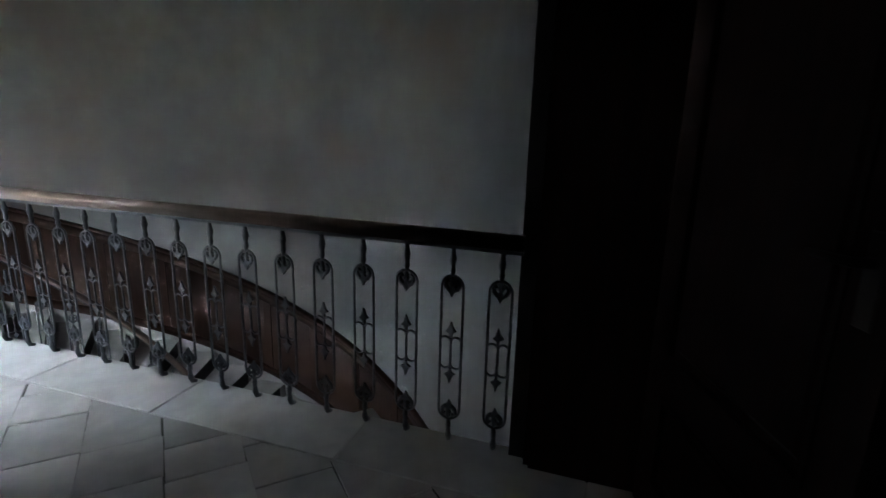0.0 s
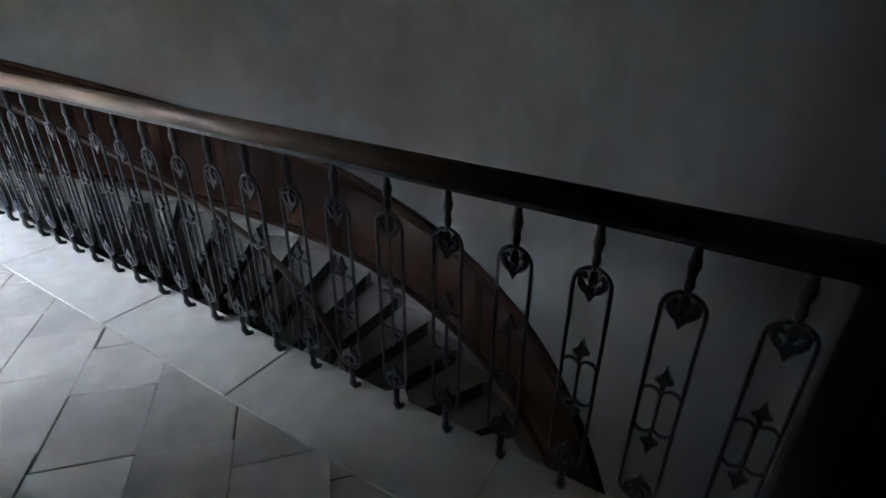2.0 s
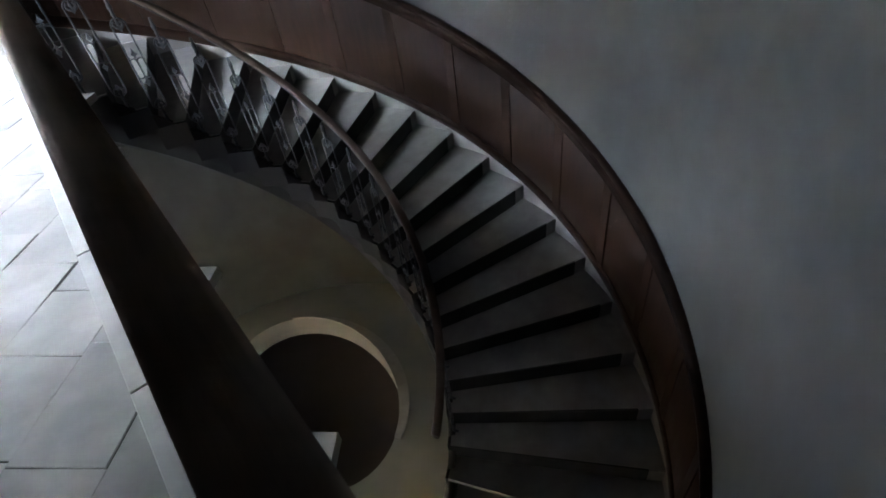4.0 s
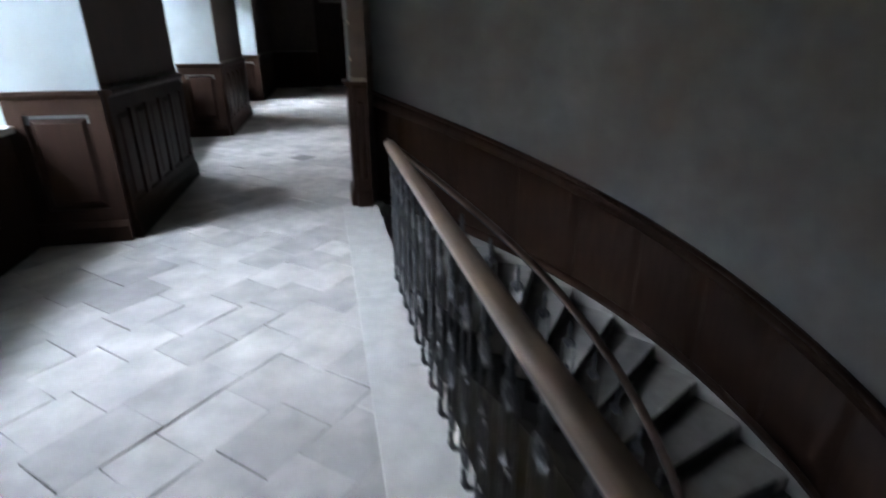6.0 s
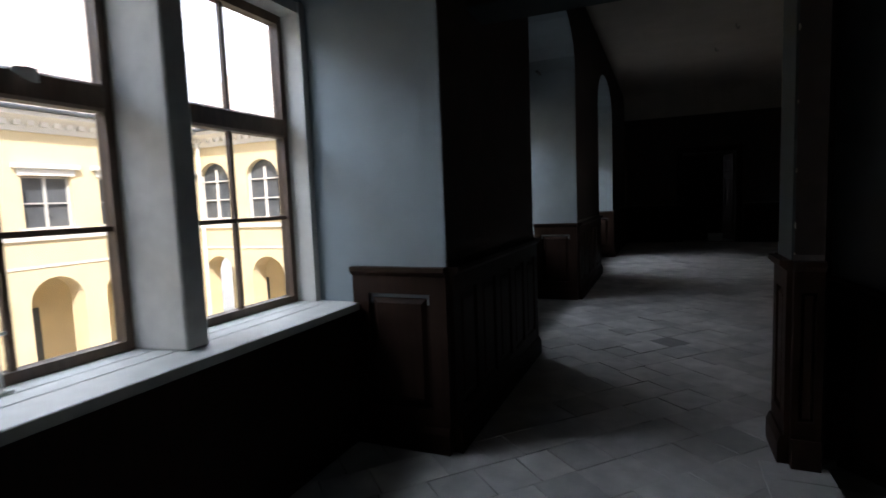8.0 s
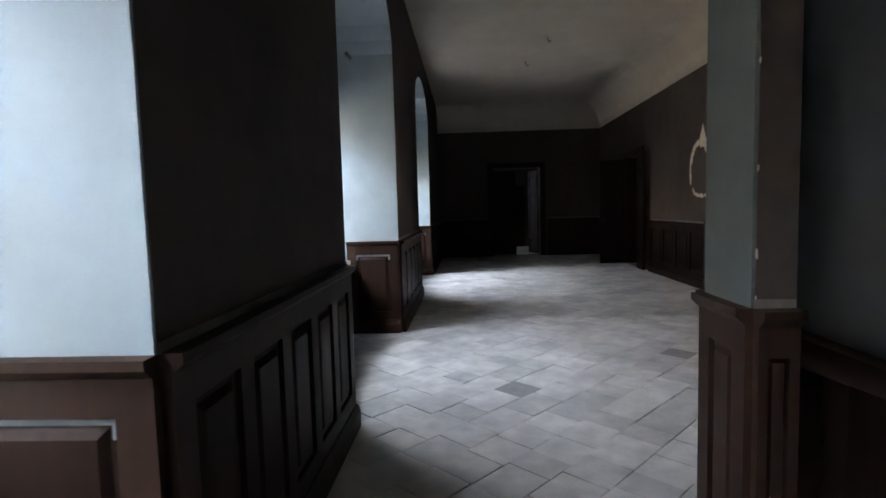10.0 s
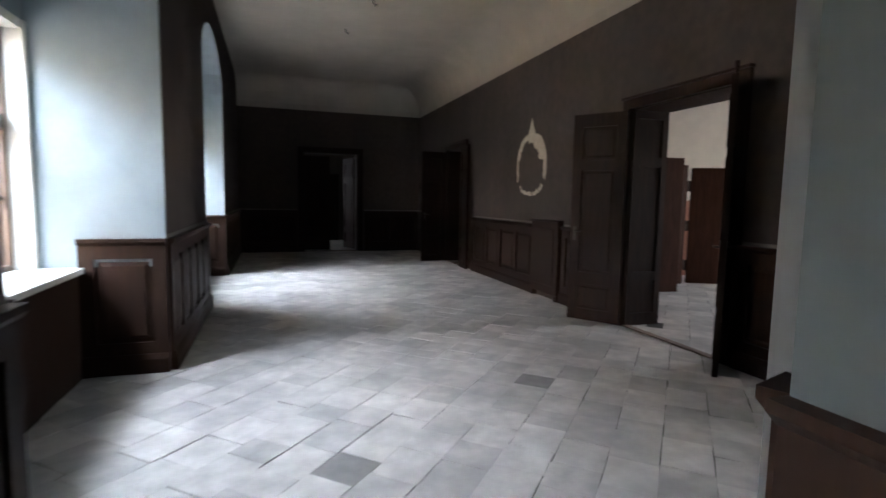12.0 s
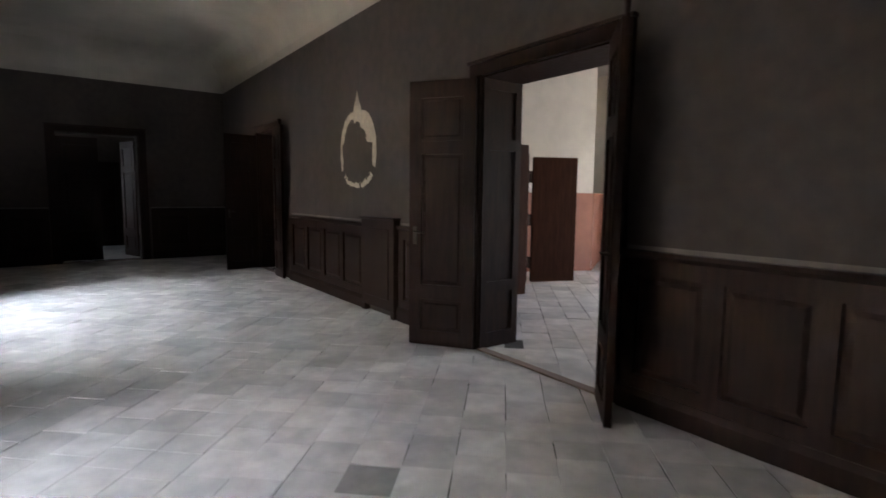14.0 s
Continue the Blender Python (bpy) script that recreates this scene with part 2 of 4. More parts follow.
# ---- floors ----
structure("floor", prism(bmesh.new(), [(PIER - 0.6, -9.2, -0.0065), (0, -9.2, -0.0065), (0, JAMB0, -0.0065), (-0.02, JAMB1, -0.0065), (RIGHT + 0.5, JAMB1, -0.0065), (RIGHT + 0.5, END + 0.4, -0.0065), (PIER - 0.6, END + 0.4, -0.0065)], (0, 0, -0.3)), JOINT, "dusty bed under the worn stone floor", "floor")
HX, HY, HA, HB = 0.4, -1.45, 0.88, 1.2      # opening to the storey below
bm = bmesh.new()
ring_in, ring_out, ring_low = [], [], []
for i in range(48):
    a = 2 * math.pi * i / 48
    cx, sx = math.cos(a), math.sin(a)
    k = 1 / max(abs(cx) / 3.6, abs(sx) / 4.4)
    ring_in.append(bm.verts.new((HX + HA * cx, HY + HB * sx, LOWER)))
    ring_out.append(bm.verts.new((HX + k * cx, HY - 1.2 + k * sx, LOWER)))
    ring_low.append(bm.verts.new((HX + HA * cx, HY + HB * sx, LOWER - 0.3)))
for i in range(48):
    k = (i + 1) % 48
    bm.faces.new((ring_in[i], ring_in[k], ring_out[k], ring_out[i]))
    bm.faces.new((ring_in[k], ring_in[i], ring_low[i], ring_low[k]))
structure("floor_lower", bm, LOWFLOOR, "smooth grey floor round the lower stair opening", "floor")
bm = bmesh.new()
rows = []
for i in range(25):
    a = radians(-62 + 128 * i / 24)
    cx, sx = math.cos(a), math.sin(a)
    w = 0.11 * math.sin(math.pi * min(1, 0.15 + i / 24)) + 0.015
    rows.append([bm.verts.new((HX + (HA + d) * cx, HY + (HB + d) * sx, LOWER + z)) for d, z in ((0, 0.001), (0, 0.03), (w, 0.03), (w, 0.001))])
for r, q in zip(rows, rows[1:]):
    for k in range(4):
        bm.faces.new((r[k], r[(k + 1) % 4], q[(k + 1) % 4], q[k]))
structure("lower_rim", bm, BORDER, "pale curved kerb at the lower stair opening", "kerb")
structure("floor_bottom", box(bmesh.new(), -3.2, 3.8, -7.4, 1.6, LOWER - 0.6, LOWER - 0.42), LOWBROWN, "dull brown sunken floor inside the lower kerb", "floor")
bm = bmesh.new()
box(bm, -3.4, 4.0, -7.6, -7.4, LOWER - 0.42, -0.33)
box(bm, -3.4, 4.0, 1.6, 1.8, LOWER - 0.42, -0.33)
box(bm, 3.8, 4.0, -7.4, 1.6, LOWER - 0.42, -0.33)
# west side, with an unseen opening added to light the lower floor
box(bm, -3.4, -3.2, -7.4, -3.2, LOWER - 0.42, -0.33)
box(bm, -3.4, -3.2, -1.2, 1.6, LOWER - 0.42, -0.33)
box(bm, -3.4, -3.2, -3.2, -1.2, LOWER - 0.42, LOWER + 0.4)
box(bm, -3.4, -3.2, -3.2, -1.2, LOWER + 1.1, -0.33)
# unseen slab added under the landing against leaking daylight
box(bm, -3.4, -0.002, -7.6, 1.8, -0.35, -0.312)
structure("wall_lower", bm, LOWPLASTER, "dim walls of the lower storeys", "wall")
# the same seal round the stair, added to block the sky
rim = [(*ellipse(RA + 0.15, RB + 0.15, 6 * i), -0.35) for i in range(31)]
structure("ceiling_lower_block", prism(bmesh.new(), rim + [(0, -7.6, -0.35), (4.0, -7.6, -0.35), (4.0, 1.8, -0.35), (0, 1.8, -0.35)], (0, 0, 0.04)), LOWPLASTER, "unseen added ceiling that keeps daylight out round the stair", "ceiling")

# ---- window wall with arched niches ----


def niche_face(y0, y1, spring=3.05, rise=0.62, n=14):
    """Points of the arch over a niche, from y0 to y1."""
    c, w = (y0 + y1) / 2, (y1 - y0) / 2
    return [(c - w * math.cos(math.pi * i / n), spring + rise * math.sin(math.pi * i / n)) for i in range(n + 1)]


def window_wall():
    bm = bmesh.new()
    edges = [-9.2] + [e for n in NICHES for e in n] + [END]
    for a, b in zip(edges[::2], edges[1::2]):
        box(bm, PIER - 1.05, PIER, a, b, -0.3, CEILING)
    for y0, y1 in NICHES:
        arch = niche_face(y0, y1)
        prism(bm, [(PIER, y, z) for y, z in arch] + [(PIER, y1, CEILING), (PIER, y0, CEILING)], (-1.05, 0, 0))
    return structure("wall_west", bm, PAPER, "thick window wall in faded grey-brown wallpaper with arched niches", "wall")


window_wall()


def niche(y0, y1):
    """Plastered reveals and soffit of a niche, a thin coat over the wall, and the parapet under the window."""
    t = 0.012
    bm = bmesh.new()
    x1 = GLAZING - 0.06
    for y, s in ((y0, 1), (y1, -1)):
        prism(bm, [(PIER - 0.004, y, SILL), (x1, y, SILL), (x1, y + s * t, SILL), (PIER - 0.004, y + s * t, SILL)], (0, 0, 3.05 - SILL))
    arch = niche_face(y0, y1)
    c, w = (y0 + y1) / 2, (y1 - y0) / 2
    inner = [(c + (y - c) * (1 - t / w), z - t) for y, z in arch]
    prism(bm, [(PIER - 0.004, y, z) for y, z in arch] + [(PIER - 0.004, y, z) for y, z in inner[::-1]], (x1 - PIER, 0, 0))
    structure("niche_plaster", bm, REVEAL, "pale blue-grey plaster reveal of an arched window niche", "wall")
    # the wall above and below the window
    bm = bmesh.new()
    box(bm, GLAZING - 0.2, GLAZING + 0.14, y0, y1, 2.52, 3.8)
    structure("niche_back", bm, REVEAL, "pale plaster panel above a niche window", "wall")
    bm = bmesh.new()
    box(bm, GLAZING - 0.2, PIER - 0.58, y0, y1, -0.3, SILL - 0.045)
    structure("parapet", bm, WOOD, "brown panelled parapet below a window sill", "wall")
    sill = root("window_sill", "broad dusty white window sill of three boards", "sill", None, "", "structure")
    for a, b in ((GLAZING - 0.16, GLAZING + 0.135), (GLAZING + 0.139, GLAZING + 0.24), (GLAZING + 0.244, PIER - 0.54)):
        part("board", box(bmesh.new(), a, b, y0 + 0.003, y1 - 0.003, SILL - 0.042, SILL), WHITE, sill, bevel=0.004)
    return c


def casement(cy, z0, z1, w):
    """One window light: brown frame with transom, six panes and hook."""
    th = root("window", "brown wooden casement window with six panes and transom", "window", Matrix.Translation((GLAZING, cy, 0)), "courtyard windows", "structure")
    bm = bmesh.new()
    for a, b in ((-w, -w + 0.036), (w - 0.036, w)):
        box(bm, -0.03, 0.03, a, b, z0, z1)
    for a, b in ((z0, z0 + 0.04), (z1 - 0.05, z1)):
        box(bm, -0.03, 0.03, -w + 0.036, w - 0.036, a, b)
    part("window_frame", bm, FRAMEWOOD, th)
    part("transom", box(bm=bmesh.new(), x0=-0.04, x1=0.05, y0=-w + 0.036, y1=w - 0.036, z0=1.775, z1=1.88), FRAMEWOOD, th, "thick brown transom", bevel=0.012)
    for z in (1.32,):
        part("glazing_bar", box(bmesh.new(), -0.012, 0.012, -w + 0.036, w - 0.036, z - 0.011, z + 0.011), FRAMEWOOD, th)
    part("glazing_bar", box(bmesh.new(), -0.013, 0.013, -0.011, 0.011, z0 + 0.04, 1.775), FRAMEWOOD, th)
    part("glazing_bar", box(bmesh.new(), -0.013, 0.013, -0.011, 0.011, 1.88, z1 - 0.05), FRAMEWOOD, th)
    for a, b in ((z0 + 0.04, 1.309), (1.331, 1.775), (1.88, z1 - 0.05)):
        for c, d in ((-w + 0.036, -0.011), (0.011, w - 0.036)):
            pane = part("pane", box(bmesh.new(), -0.002, 0.002, c, d, a, b), GLASS, th, "dusty window pane")
            pane.visible_shadow = False
    return th


def window_pair(y0, y1):
    niche(y0, y1)
    z0, z1 = SILL, 2.46
    a, b = y1 - 1.95, y1 - 0.06
    c = y1 - 1.0
    bm = bmesh.new()
    prism(bm, [(GLAZING - 0.06, c - 0.1, z0), (GLAZING + 0.02, c - 0.1, z0), (GLAZING + 0.3, c - 0.075, z0), (GLAZING + 0.3, c + 0.035, z0), (GLAZING + 0.02, c + 0.1, z0), (GLAZING - 0.06, c + 0.1, z0)], (0, 0, 2.52 - z0))
    structure("mullion_pier", bm, WHITE, "white plastered pier between two windows", "mullion", bevel=0.008)
    bm = bmesh.new()
    box(bm, GLAZING - 0.06, GLAZING + 0.16, y0 + 0.013, a, z0 + 0.001, 2.52)
    box(bm, GLAZING - 0.06, GLAZING + 0.16, b, y1 - 0.013, z0 + 0.001, 2.52)
    box(bm, GLAZING - 0.06, GLAZING + 0.15, a, b, z1, 2.52)
    structure("window_surround", bm, WHITE, "white painted window surround", "window surround")
    casement((a + c - 0.1) / 2, z0, z1, (c - 0.1 - a) / 2)
    casement((b + c + 0.1) / 2, z0, z1, (b - c - 0.1) / 2)


for n in NICHES:
    window_pair(*n)

# ---- other walls, opening, ceilings ----


def wall_with_openings(name, p0, p1, thick, height, openings, material, label, z0=-0.3):
    """A wall from p0 to p1, thick to the left, with openings (from, to, top)."""
    m, length = along(p0, p1)
    bm = bmesh.new()
    x = 0
    for a, b, top in sorted(openings):
        box(bm, x, a, 0, thick, z0, height)
        box(bm, a, b, 0, thick, top, height)
        x = b
    box(bm, x, length, 0, thick, z0, height)
    bm.transform(m)
    return structure(name, bm, material, label, "wall")


wall_with_openings("wall_east", (RIGHT, END + 0.4), (RIGHT, BACK), 0.45, CEILING, [(END + 0.4 - 10.6, END + 0.4 - 9.55, 2.42), (END + 0.4 - 4.46, END + 0.4 - 3.14, 2.36)], PAPER, "inner gallery wall in faded grey-brown wallpaper")
wall_with_openings("wall_north", (PIER - 1.25, END), (RIGHT + 0.45, END), 0.4, CEILING, [(2.74, 4.08, 2.46)], PAPER, "end wall of the gallery in faded wallpaper")
# partition with the opening towards the stair
bm = bmesh.new()
prism(bm, [(JX, JAMB0, -0.3), (0.012, JAMB0, -0.3), (0.1, JAMB0 + 0.22, -0.3), (RIGHT + 0.45, JAMB0 + 0.38, -0.3), (RIGHT + 0.45, BACK + 0.13, -0.3), (RIGHT, BACK, -0.3), (JX, JAMB1, -0.3)], (0, 0, CEILING + 0.3))
box(bm, PIER - 0.3, JX, JAMB0, JAMB1, 2.5, CEILING)
structure("wall_partition", bm, PAPER, "partition wall with a wide opening between stair and gallery", "wall")
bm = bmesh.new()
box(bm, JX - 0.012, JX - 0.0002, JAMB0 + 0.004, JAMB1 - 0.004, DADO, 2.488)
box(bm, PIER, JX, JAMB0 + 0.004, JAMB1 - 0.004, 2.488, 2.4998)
structure("opening_reveal", bm, SHADEDREVEAL, "chipped plaster reveal of the wide opening, darkened for shade", "wall")
structure("ceiling", box(bmesh.new(), PIER - 1.25, RIGHT + 0.45, -9.2, END + 0.4, CEILING, CEILING + 0.2), CEIL, "dusty plaster ceiling", "ceiling")


def cove(p0, p1, r=0.5):
    m, length = along(p0, p1)
    bm = bmesh.new()
    arc = [(0, 0, CEILING - r)] + [(0, r - r * math.cos(a), CEILING - r + r * math.sin(a)) for a in [i * math.pi / 16 for i in range(1, 9)]] + [(0, 0, CEILING)]
    prism(bm, [(x, -y, z) for x, y, z in arc], (length, 0, 0))
    bm.transform(m)
    return structure("cove", bm, CEIL, "coved plaster cornice at the ceiling", "cornice")


cove((PIER, END - 0.001), (RIGHT, END - 0.001), 0.66)
cove((RIGHT - 0.001, END), (RIGHT - 0.001, BACK), 0.66)

# stairwell: curved outer wall, from the foot of the stair to the ceiling
def curved_band(a0, a1, n, ra, rb, z_in, thick, top, bottom):
    """A curved wall: top(deg) and bottom(deg) give its heights."""
    bm = bmesh.new()
    rows = []
    for i in range(n + 1):
        d = a0 + (a1 - a0) * i / n
        (x, y), (X, Y) = ellipse(ra, rb, d), ellipse(ra + thick, rb + thick, d)
        rows.append([bm.verts.new(p) for p in ((x, y, bottom(d)), (x, y, top(d)), (X, Y, top(d)), (X, Y, bottom(d)))])
    for r, s in zip(rows, rows[1:]):
        for k in range(4):
            bm.faces.new((r[k], r[(k + 1) % 4], s[(k + 1) % 4], s[k]))
    bm.faces.new(rows[0])
    bm.faces.new(rows[-1][::-1])
    return bm


structure("wall_stair", curved_band(0, 180, 64, RA, RB, 0, 0.3, lambda d: CEILING, lambda d: LOWER), STAIRWALL, "tall curved stair wall in stained grey paint", "wall", smooth=True)
bm = bmesh.new()
box(bm, 0.0, 0.4, -5.86, YC - RB - 0.002, -0.3, CEILING)
box(bm, 0.0, 0.4, -6.95, -5.86, 2.35, CEILING)
box(bm, 0.0, 0.4, -9.2, -6.95, -0.3, CEILING)
structure("wall_landing", bm, PAPER, "landing wall beside the stair in faded wallpaper", "wall")
structure("wall_south", box(bmesh.new(), PIER - 1.25, 0.4, -9.4, -9.2, -0.3, CEILING), PAPER, "far wall of the landing", "wall")
structure("ceiling_stair", box(bmesh.new(), 0, 3.4, -6.0, 0.25, CEILING, CEILING + 0.2), DARKCEIL, "plaster ceiling above the stairwell", "ceiling")
structure("slab_edge", box(bmesh.new(), 0.0, 0.048, YC - RB, YC + IB + 0.05, -0.3, -0.062), STAIRWALL, "plastered face of the landing slab", "slab")

# ---- panelling ----


def wainscot(p0, p1, panels, height=DADO, label="brown painted wooden wall panelling with raised fields", plinth=0.15, cap=True):
    """Panelling from p0 to p1 whose face is to the right of the way."""
    m, length = along(p0, p1)
    th = root("wainscot", label, "panelling", m, "", "structure")
    frame_bm = bmesh.new()
    t = 0.03
    st = min(0.1, length / (panels * 4))
    lo, hi = plinth, height - 0.05
    box(frame_bm, 0, length, -0.008, 0, 0, hi)
    step = (length - st) / panels
    part("backing", frame_bm, WOOD, th)
    for i in range(panels + 1):
        part("stile", box(bmesh.new(), i * step, i * step + st, -t, -0.008, lo, hi), WOOD, th)
    for i in range(panels):
        a, b = i * step + st, (i + 1) * step
        for c, d in ((lo, lo + 0.09), (hi - 0.1, hi)):
            part("rail", box(bmesh.new(), a, b, -t, -0.008, c, d), WOOD, th)
    for i in range(panels):
        a, b = i * step + st + 0.003, (i + 1) * step - 0.003
        z0, z1 = lo + 0.094, hi - 0.104
        bm = bmesh.new()
        g = min(0.05, (b - a) * 0.2)
        o = [bm.verts.new(p) for p in ((a, -0.008, z0), (b, -0.008, z0), (b, -0.008, z1), (a, -0.008, z1))]
        q = [bm.verts.new(p) for p in ((a + g * 0.5, -0.012, z0 + g * 0.5), (b - g * 0.5, -0.012, z0 + g * 0.5), (b - g * 0.5, -0.012, z1 - g * 0.5), (a + g * 0.5, -0.012, z1 - g * 0.5))]
        r = [bm.verts.new(p) for p in ((a + g, -0.026, z0 + g), (b - g, -0.026, z0 + g), (b - g, -0.026, z1 - g), (a + g, -0.026, z1 - g))]
        for u, v in ((o, q), (q, r)):
            for k in range(4):
                bm.faces.new((u[k], u[(k + 1) % 4], v[(k + 1) % 4], v[k]))
        bm.faces.new(r)
        part("panel", bm, WOOD, th)
    bm = bmesh.new()
    prism(bm, [(0, -0.0, 0), (0, -0.055, 0), (0, -0.055, plinth - 0.04), (0, -0.04, plinth), (0, 0, plinth)], (length, 0, 0))
    part("plinth", bm, WOOD, th, "deep skirting board")
    if cap:
        bm = bmesh.new()
        prism(bm, [(0, 0, hi), (0, -0.035, hi), (0, -0.06, hi + 0.025), (0, -0.06, height), (0, 0, height)], (length, 0, 0))
        part("cap", bm, WOOD, th, "moulded dado cap")
        part("dust_line", box(bmesh.new(), 0, length, -0.004, -0.0005, height, height + 0.028), DUSTLINE, th, "pale unpapered line above the cap")
    return th


for (a, b), n in (((-9.2, -2.75), 11), ((-0.36, 1.6), 5), ((4.12, 6.6), 5), ((9.22, END), 6)):
    wainscot((PIER, a), (PIER, b), n)
for y0, y1 in NICHES:
    wainscot((PIER - 0.58, y1 - 0.001), (PIER, y1 - 0.001), 1)
    wainscot((PIER, y0 + 0.001), (PIER - 0.58, y0 + 0.001), 1)
wainscot((JX - 0.005, JAMB0), (0.01, JAMB0), 1)
wainscot((JX, JAMB1), (JX, JAMB0), 1)
wainscot((RIGHT, BACK), (JX, JAMB1), 5)
wainscot((RIGHT, 3.0), (RIGHT, BACK), 3)
wainscot((RIGHT, 9.0), (RIGHT, 6.52), 4)
wainscot((RIGHT, 5.76), (RIGHT, 4.62), 2)
wainscot((RIGHT, END), (RIGHT, 10.7), 3)
wainscot((PIER, END), (-0.4, END), 2)
wainscot((1.25, END), (RIGHT, END), 2)


def stair_z(d):
    """Height of the stair's slope at an angle."""
    return -STEP_H * max(0.0, (d + STEP_0) / STEP_A)


th = root("stair_wainscot", "brown panelled dado that curves down with the stair", "panelling", None, "", "structure")
part("board", curved_band(0.5, 150, 80, RA - 0.02, RB - 0.02, 0, 0.019, lambda d: stair_z(d) + STAIR_DADO - 0.03, lambda d: stair_z(d) - 0.25), WOOD, th, smooth=True)
part("cap", curved_band(0.5, 150, 80, RA - 0.055, RB - 0.055, 0, 0.054, lambda d: stair_z(d) + STAIR_DADO, lambda d: stair_z(d) + STAIR_DADO - 0.03), WOOD, th, "moulded dado cap", smooth=True)
for lo, hi in ((0.03, 0.12), (STAIR_DADO - 0.13, STAIR_DADO - 0.031)):
    part("panel_rail", curved_band(0.6, 149.9, 80, RA - 0.03, RB - 0.03, 0, 0.0098, lambda d: stair_z(d) + hi, lambda d: stair_z(d) + lo), WOOD, th, smooth=True)
for i in range(13):
    d0 = 4.0 + 11.4 * i
    part("stile", curved_band(d0, d0 + 1.7, 3, RA - 0.0295, RB - 0.0295, 0, 0.0092, lambda d: stair_z(d) + STAIR_DADO - 0.132, lambda d: stair_z(d) + 0.122), WOOD, th)
part("skirting", curved_band(0.5, 150, 80, RA - 0.035, RB - 0.035, 0, 0.034, lambda d: stair_z(d) + 0.03, lambda d: stair_z(d) - 0.3), TREAD, th, "worn stone skirting", smooth=True)

# ---- stair ----
stair = root("staircase", "curved stone staircase with pale treads and black risers", "staircase", None, "", "structure")
steps = 18
for n in range(1, steps + 1):
    a0 = max(0.0, STEP_A * (n - 1) - STEP_0)
    a1 = STEP_A * n - STEP_0
    z = -n * STEP_H
    bm = bmesh.new()
    k = 3
    ang = [a0 - 0.0 + (a1 + 0.9 - a0) * i / k for i in range(k + 1)]
    prism(bm, [(*ellipse(IA + 0.01, IB + 0.01, a), z) for a in ang] + [(*ellipse(RA - 0.03, RB - 0.03, a), z) for a in ang[::-1]], (0, 0, -0.04))
    part("tread", bm, TREAD, stair)
    bm = bmesh.new()
    prism(bm, [(*ellipse(IA - 0.014, IB - 0.014, a), z - 0.007) for a in ang] + [(*ellipse(IA + 0.009, IB + 0.009, a), z - 0.007) for a in ang[::-1]], (0, 0, -0.16))
    part("tread_end", bm, RISER, stair, "black painted tread end")
    bm = bmesh.new()
    b0, b1 = a0 + 0.8, a0 + 1.1
    if n == 1:
        b0, b1 = 0.05, 0.5
    prism(bm, [(*ellipse(IA, IB, b0), z), (*ellipse(RA - 0.14, RB - 0.14, b0), z), (*ellipse(RA - 0.14, RB - 0.14, b1), z), (*ellipse(IA, IB, b1), z)], (0, 0, STEP_H - 0.003))
    part("riser", bm, RISER, stair, "black painted riser")
    bm = bmesh.new()
    e0, e1 = b0 + 0.02, b1 - 0.08
    prism(bm, [(*ellipse(RA - 0.141, RB - 0.141, e0), z), (*ellipse(RA - 0.03, RB - 0.03, e0), z), (*ellipse(RA - 0.03, RB - 0.03, e1), z), (*ellipse(RA - 0.141, RB - 0.141, e1), z)], (0, 0, STEP_H - 0.004))
    part("riser_end", bm, TREAD, stair, "bare stone end of the riser")
part("string", curved_band(0.5, 149, 80, IA - 0.012, IB - 0.012, 0, 0.05, lambda d: stair_z(d) - 0.05, lambda d: stair_z(d) - 0.36), RISER, stair, "dark inner string", smooth=True)
bm = bmesh.new()
rows = []
for i in range(61):
    d = 0.5 + 149 * i / 60
    z = stair_z(d) - 0.32
    rows.append([bm.verts.new((*ellipse(IA, IB, d), z)), bm.verts.new((*ellipse(RA, RB, d), z)), bm.verts.new((*ellipse(RA, RB, d), z - 0.06)), bm.verts.new((*ellipse(IA, IB, d), z - 0.06))])
for r, s in zip(rows, rows[1:]):
    for q in range(4):
        bm.faces.new((r[q], r[(q + 1) % 4], s[(q + 1) % 4], s[q]))
part("soffit", bm, STAIRWALL, stair, "plastered underside", smooth=True)

# ---- iron balusters ----
RAIL_TOP = 0.83


def leaf_crown(bm, z, flip):
    """A small cast lily inside an arch: drop-shaped leaf, two curled lobes and a bud."""
    for s in (-1, 1):
        tube(bm, [(0, s * 0.003, z - flip * 0.02), (0, s * 0.014, z - flip * 0.012), (0, s * 0.024, z), (0, s * 0.026, z + flip * 0.014), (0, s * 0.018, z + flip * 0.022), (0, s * 0.012, z + flip * 0.014)], [0.006, 0.009, 0.0085, 0.008, 0.007, 0.005], 6, up=(1, 0, 0))
    prism(bm, [(-0.006, 0, z - flip * 0.04), (-0.006, 0.012, z - flip * 0.018), (-0.006, 0.008, z), (-0.006, -0.008, z), (-0.006, -0.012, z - flip * 0.018)], (0.012, 0, 0))
    tube(bm, [(0, 0, z - flip * 0.006), (0, 0, z + flip * 0.01), (0, 0, z + flip * 0.026), (0, 0, z + flip * 0.036)], [0.006, 0.012, 0.009, 0.005], 6, up=(1, 0, 0))


